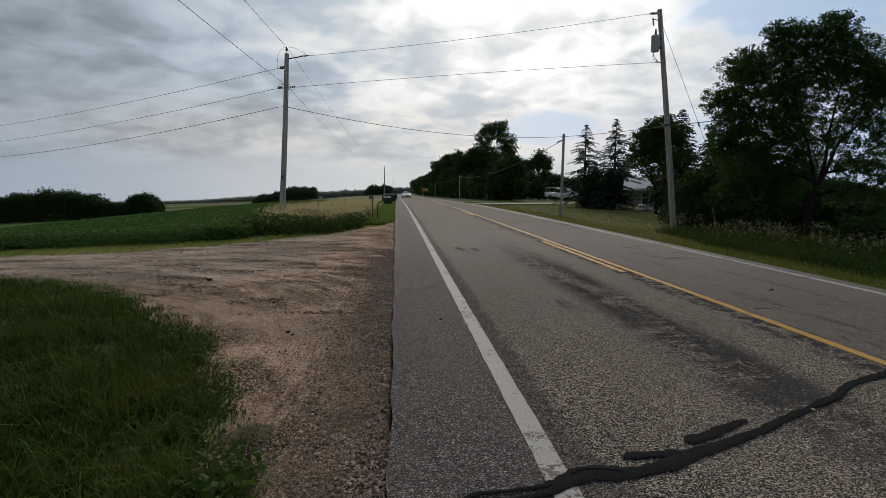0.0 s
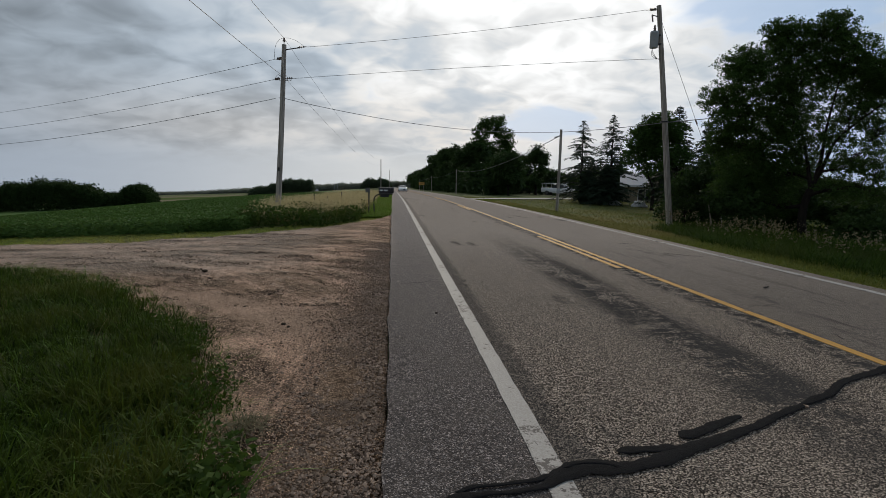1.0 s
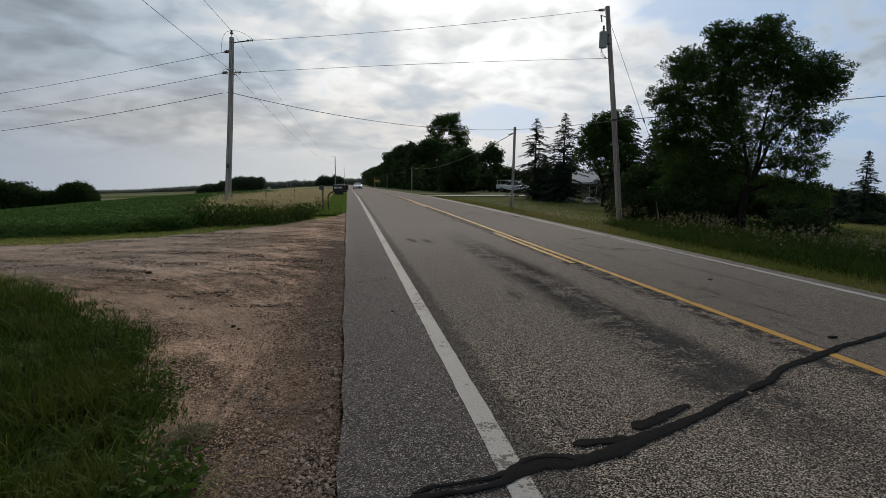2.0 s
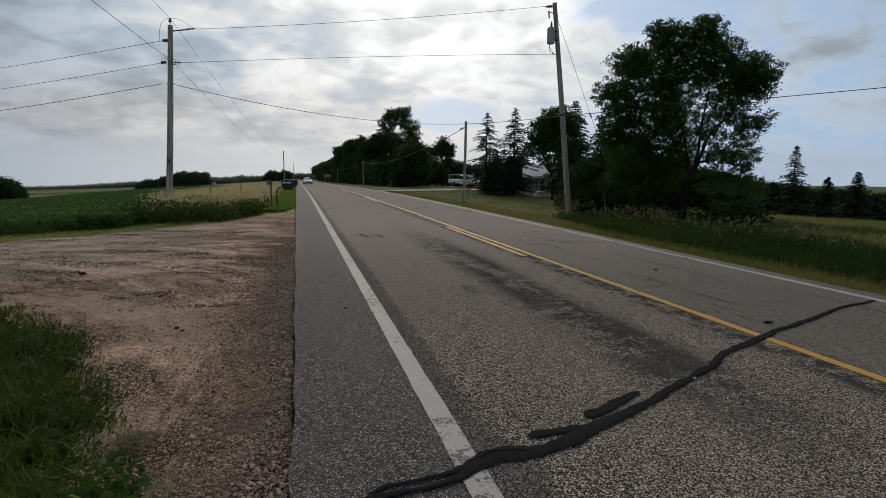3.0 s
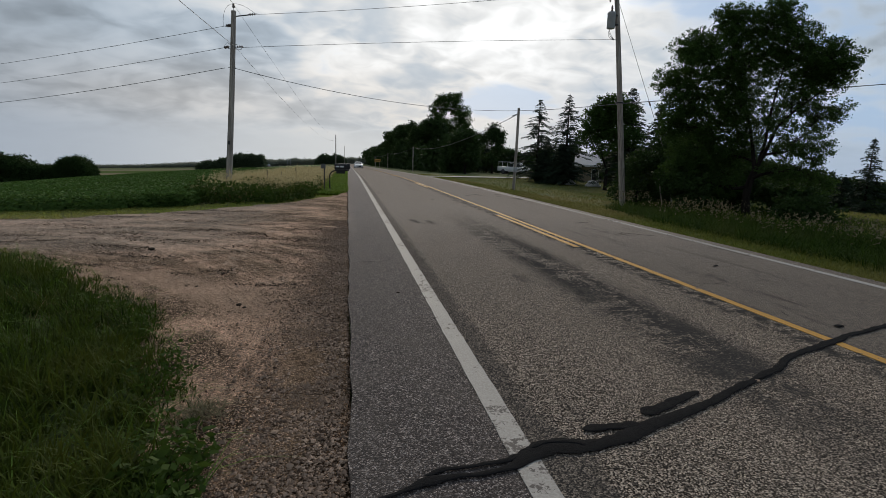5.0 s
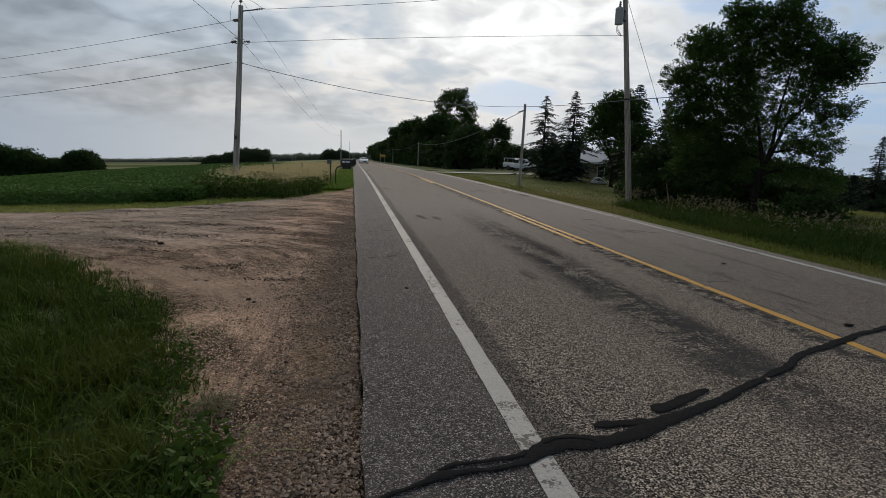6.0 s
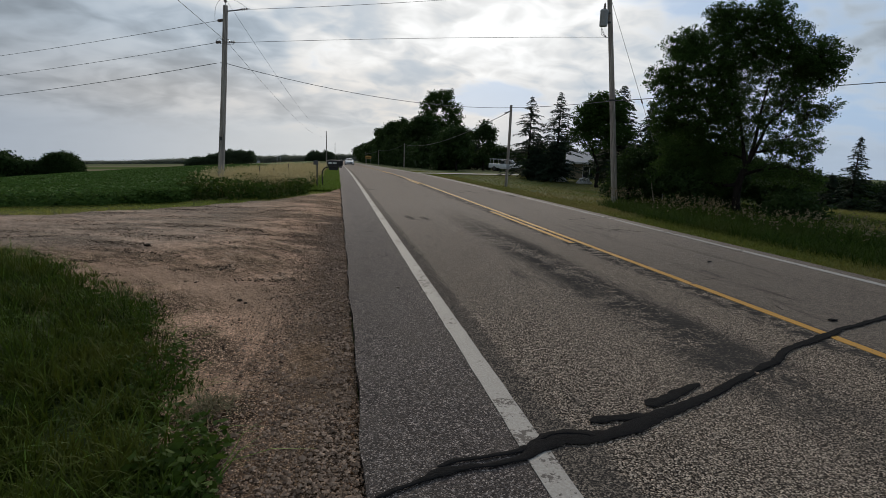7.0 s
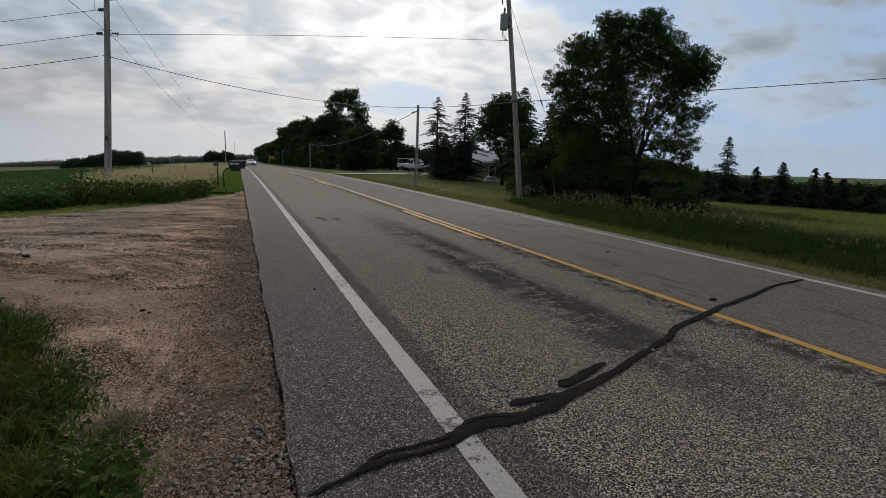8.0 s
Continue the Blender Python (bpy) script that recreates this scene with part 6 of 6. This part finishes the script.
M_DARK_PLATE = plain("dull_grey_plate", (0.08, 0.085, 0.09), (0.12, 0.125, 0.13), 9, 0.7)
marker = thing("marker_post", -1.04, 24.6, gz(-1.04, 24.6) - 0.05, "weathered post with a small grey plate beside the mailboxes", "post")
part("post", Geo().tube([(0, 0, 0), (0.01, 0, 1.15)], 0.03, 8), M_DARK_STEEL, marker)
part("plate", Geo().box((-0.15, -0.045, 1.00), (0.06, -0.03, 1.20), 0.004), M_DARK_PLATE, marker, "small dark grey metal plate")
for x, y, h in ((-2.25, 24.4, 1.0), (-2.75, 23.4, 0.85), (-3.4, 24.0, 0.9)):
    ob = thing("fence_stake", x, y, gz(x, y) - 0.05, "thin dark steel stake standing in the weeds", "stake", "fence stakes")
    part("stake", Geo().box((-0.02, -0.004, 0), (0.02, 0.004, h)).box((-0.004, 0.004, 0), (0.004, 0.03, h)), M_DARK_STEEL, ob)
    part("cleat", Geo().box((-0.03, -0.01, h * 0.8), (0.03, -0.003, h * 0.84)), M_DARK_STEEL, ob)
stake = thing("wooden_stake", 11.9, 18.9, gz(11.9, 18.9) - 0.05, "thin pale leaning stake in front of the thicket", "stake")
part("stake", Geo().tube([(0.18, 0, 0), (-0.12, 0, 1.25)], 0.022, 6), plain("pale_lath", (0.22, 0.19, 0.15), (0.34, 0.30, 0.25), 12, 0.9, 0.3), stake)

M_SIGN = plain("amber_sign_face", (0.50, 0.27, 0.06), (0.58, 0.33, 0.08), 3, 0.5)
sign = thing("road_sign", 9.3, 170, gz(9.3, 170), "amber rectangular sign on two posts by the wood", "sign")
part("panel", Geo().box((-0.9, -0.03, 1.7), (0.9, 0.0, 2.55), 0.01), M_SIGN, sign, "amber panel")
for s in (-0.6, 0.6):
    part("post", Geo().box((s - 0.05, 0.0, -0.1), (s + 0.05, 0.08, 2.5), 0.005), M_POLE, sign)
part("legend", Geo().box((-0.7, -0.036, 1.98), (0.7, -0.031, 2.12)), M_GRILLE, sign, "dark lettering shown as a plain bar")


# ---- house and yard ----
M_SIDING = plain("tan_siding", (0.26, 0.21, 0.14), (0.32, 0.27, 0.19), 2, 0.8, 0.1, 0, 0.3, (0.5, 0.5, 4))
M_ROOF = plain("grey_roof_sheet", (0.26, 0.28, 0.31), (0.34, 0.36, 0.39), 1.5, 0.6, 0.1, 0.0, 0.2)
M_TRIM = plain("white_trim", (0.66, 0.66, 0.65), (0.74, 0.74, 0.73), 4, 0.6)
M_DARK_PANE = glass("dark_window_glass", (0.02, 0.023, 0.027))


def gabled_house(name, x, y, z, w, d, h, rise, turn, wall_m, roof_m, label, openings, group=""):
    """Ridge along the front; openings: (centre along the front, sill, width, height)."""
    ob = thing(name, x, y, z, label, "house", group, turn)
    g = Geo()
    cuts = sorted((c - a / 2, c + a / 2, s, s + b) for c, s, a, b in openings)
    t, last = 0.16, -w / 2
    for a, b, s0, s1 in cuts:
        g.box((last, 0, -0.4), (a, t, h)).box((a, 0, -0.4), (b, t, s0)).box((a, 0, s1), (b, t, h))
        last = b
    g.box((last, 0, -0.4), (w / 2, t, h))
    g.box((-w / 2, d - t, -0.4), (w / 2, d, h)).box((-w / 2, t, -0.4), (-w / 2 + t, d - t, h)).box((w / 2 - t, t, -0.4), (w / 2, d - t, h))
    for s in (-1, 1):
        q = s * (w / 2 - t / 2)
        g.add([(q - t / 2, 0, h), (q - t / 2, d, h), (q - t / 2, d / 2, h + rise), (q + t / 2, 0, h), (q + t / 2, d, h), (q + t / 2, d / 2, h + rise)],
              [(0, 2, 1), (3, 4, 5), (0, 3, 5, 2), (2, 5, 4, 1)])
    part("wall", g, wall_m, ob, smooth=False)
    e, th = 0.4, 0.10
    k = rise / (d / 2)
    r = Geo()
    for y0, y1, z0, z1 in ((-e, d / 2, h - e * k, h + rise), (d + e, d / 2, h - e * k, h + rise)):
        r.add([(-w / 2 - e, y0, z0), (w / 2 + e, y0, z0), (w / 2 + e, y1, z1), (-w / 2 - e, y1, z1),
               (-w / 2 - e, y0, z0 + th), (w / 2 + e, y0, z0 + th), (w / 2 + e, y1, z1 + th), (-w / 2 - e, y1, z1 + th)],
              [(0, 1, 2, 3), (4, 7, 6, 5), (0, 4, 5, 1), (1, 5, 6, 2), (2, 6, 7, 3), (3, 7, 4, 0)])
    part("roof", r, roof_m, ob, smooth=False)
    part("fascia", Geo().box((-w / 2 - e, -e - 0.03, h - e * k - 0.06), (w / 2 + e, -e - 0.002, h - e * k + th + 0.02)), M_TRIM, ob)
    for a, b, s0, s1 in cuts:
        win = part("window", Geo().box((a, 0.06, s0), (b, 0.08, s1)), M_DARK_PANE, ob)
        fr = Geo()
        for lo, hi in (((a - 0.06, -0.03, s0 - 0.06), (b + 0.06, 0.0, s0)), ((a - 0.06, -0.03, s1), (b + 0.06, 0.0, s1 + 0.06)),
                       ((a - 0.06, -0.03, s0), (a, 0.0, s1)), ((b, -0.03, s0), (b + 0.06, 0.0, s1)), (((a + b) / 2 - 0.03, 0.03, s0), ((a + b) / 2 + 0.03, 0.058, s1))):
            fr.box(lo, hi)
        part("surround", fr, M_TRIM, win, "white window surround")
    return ob


gabled_house("house", 25.8, 46.5, 1.4 - 2.35, 9.0, 6.0, 2.35, 1.0, -24, M_SIDING, M_ROOF, "low tan house with a pale grey roof behind trees", ((-2.6, 0.9, 1.2, 1.0), (0.0, 0.9, 0.9, 1.0), (2.6, 0.9, 1.6, 1.0)))
M_TARP = plain("pale_tarpaulin", (0.36, 0.37, 0.38), (0.52, 0.52, 0.51), 4, 0.7, 0.5)


def heap(name, x, y, w, d, h, label, seed):
    bm = bmesh.new()
    bmesh.ops.create_icosphere(bm, subdivisions=4, radius=1.0)
    for q in bm.verts:
        k = 1 + 0.28 * noise.noise(q.co * 1.7 + Vector((seed, 0, 0))) + 0.10 * noise.noise(q.co * 6 + Vector((seed, 3, 0)))
        q.co = Vector((q.co.x * w * k, q.co.y * d * k, max(-0.1, q.co.z) * h * k))
    me = bpy.data.meshes.new(name)
    bm.to_mesh(me)
    bm.free()
    me.materials.append(M_TARP)
    me.shade_smooth()
    ob = new(name, me)
    ob.location = (x, y, gz(x, y))
    return tagged(ob, label, "covered heap")


heap("tarp_heap", 18.9, 39.2, 0.55, 0.5, 0.42, "pale crumpled tarpaulin over yard clutter by the house", 2.0)
heap("tarp_heap", 17.4, 40.4, 0.5, 0.4, 0.35, "low pale covered pile beside the yard tree", 7.0)

# ---- far farms and fields ----
M_BARN_WHITE = plain("white_boards", (0.62, 0.63, 0.64), (0.72, 0.72, 0.72), 1, 0.8)
M_BARN_RED = plain("rust_red_boards", (0.36, 0.17, 0.09), (0.44, 0.22, 0.12), 1, 0.8)
M_FAR_ROOF = plain("far_grey_roof", (0.22, 0.22, 0.23), (0.30, 0.30, 0.31), 1, 0.7)


def far_building(a, d, w, h, wall_m, label, lift=0.0):
    x, y = polar(a, d)
    gabled_house("barn", x, y, gz(x, y) + lift, w, w * 0.6, h, h * 0.5, -a, wall_m, M_FAR_ROOF, label, ((0.0, h * 0.25, w * 0.12, h * 0.4), (w * 0.28, h * 0.25, w * 0.12, h * 0.4)), "far farm buildings")


far_building(-23.4, 153, 1.6, 1.5, M_BARN_WHITE, "small white house half hidden by dark trees")
far_building(-8.3, 430, 8, 2.4, M_BARN_RED, "long rust-coloured farm building far across the fields")
far_building(-9.2, 450, 5, 2.0, M_BARN_WHITE, "small pale farm building far across the fields")
for a in (-6.05, -5.75):
    x, y = polar(a, 640)
    ob = thing("silo", x, y, gz(x, y), "thin pale silo rising over distant woods", "silo", "far silos")
    part("drum", Geo().lathe([(0.5, 0), (0.5, 8.5), (0.4, 9.2), (0.1, 9.6)], 14), M_FAR_ROOF, ob)
    part("cap", Geo().lathe([(0.53, 8.3), (0.53, 8.5)], 14), M_STEEL, ob)

M_STUBBLE = plain("pale_stubble", (0.17, 0.155, 0.095), (0.24, 0.215, 0.14), 0.05, 0.95, 0.2, 0.0, 0.0)
M_FAR_GREEN = plain("far_pasture", (0.07, 0.10, 0.035), (0.11, 0.14, 0.05), 0.04, 0.95, 0.2, 0.0, 0.0)


def far_field(name, d0, d1, a0, a1, mat, label):
    da = np.linspace(radians(a0), radians(a1), 40)
    vs = np.array([[(d * math.sin(a), d * math.cos(a), gz(d * math.sin(a), d * math.cos(a)) + 0.06) for d in np.linspace(d0, d1, 6)] for a in da]).reshape(-1, 3)
    k = (np.arange(39)[:, None] * 6 + np.arange(5)[None]).ravel()
    tagged(part(name, array_mesh(name, vs, np.stack([k, k + 6, k + 7, k + 1], -1)[:, ::-1], mat), mat), label, "field", kind="structure")


far_field("farm_track", 137, 141, -44, -23.5, M_LANE, "pale gravel track along the far edge of the crop")
far_field("stubble_field", 215, 290, -40, -1.8, M_STUBBLE, "pale stubble strip beyond the green field")
far_field("pasture", 290, 380, -40, -1.0, M_FAR_GREEN, "far green pasture strip")
far_field("stubble_field", 380, 470, -40, -0.8, M_STUBBLE, "pale far field below the wooded ridge")
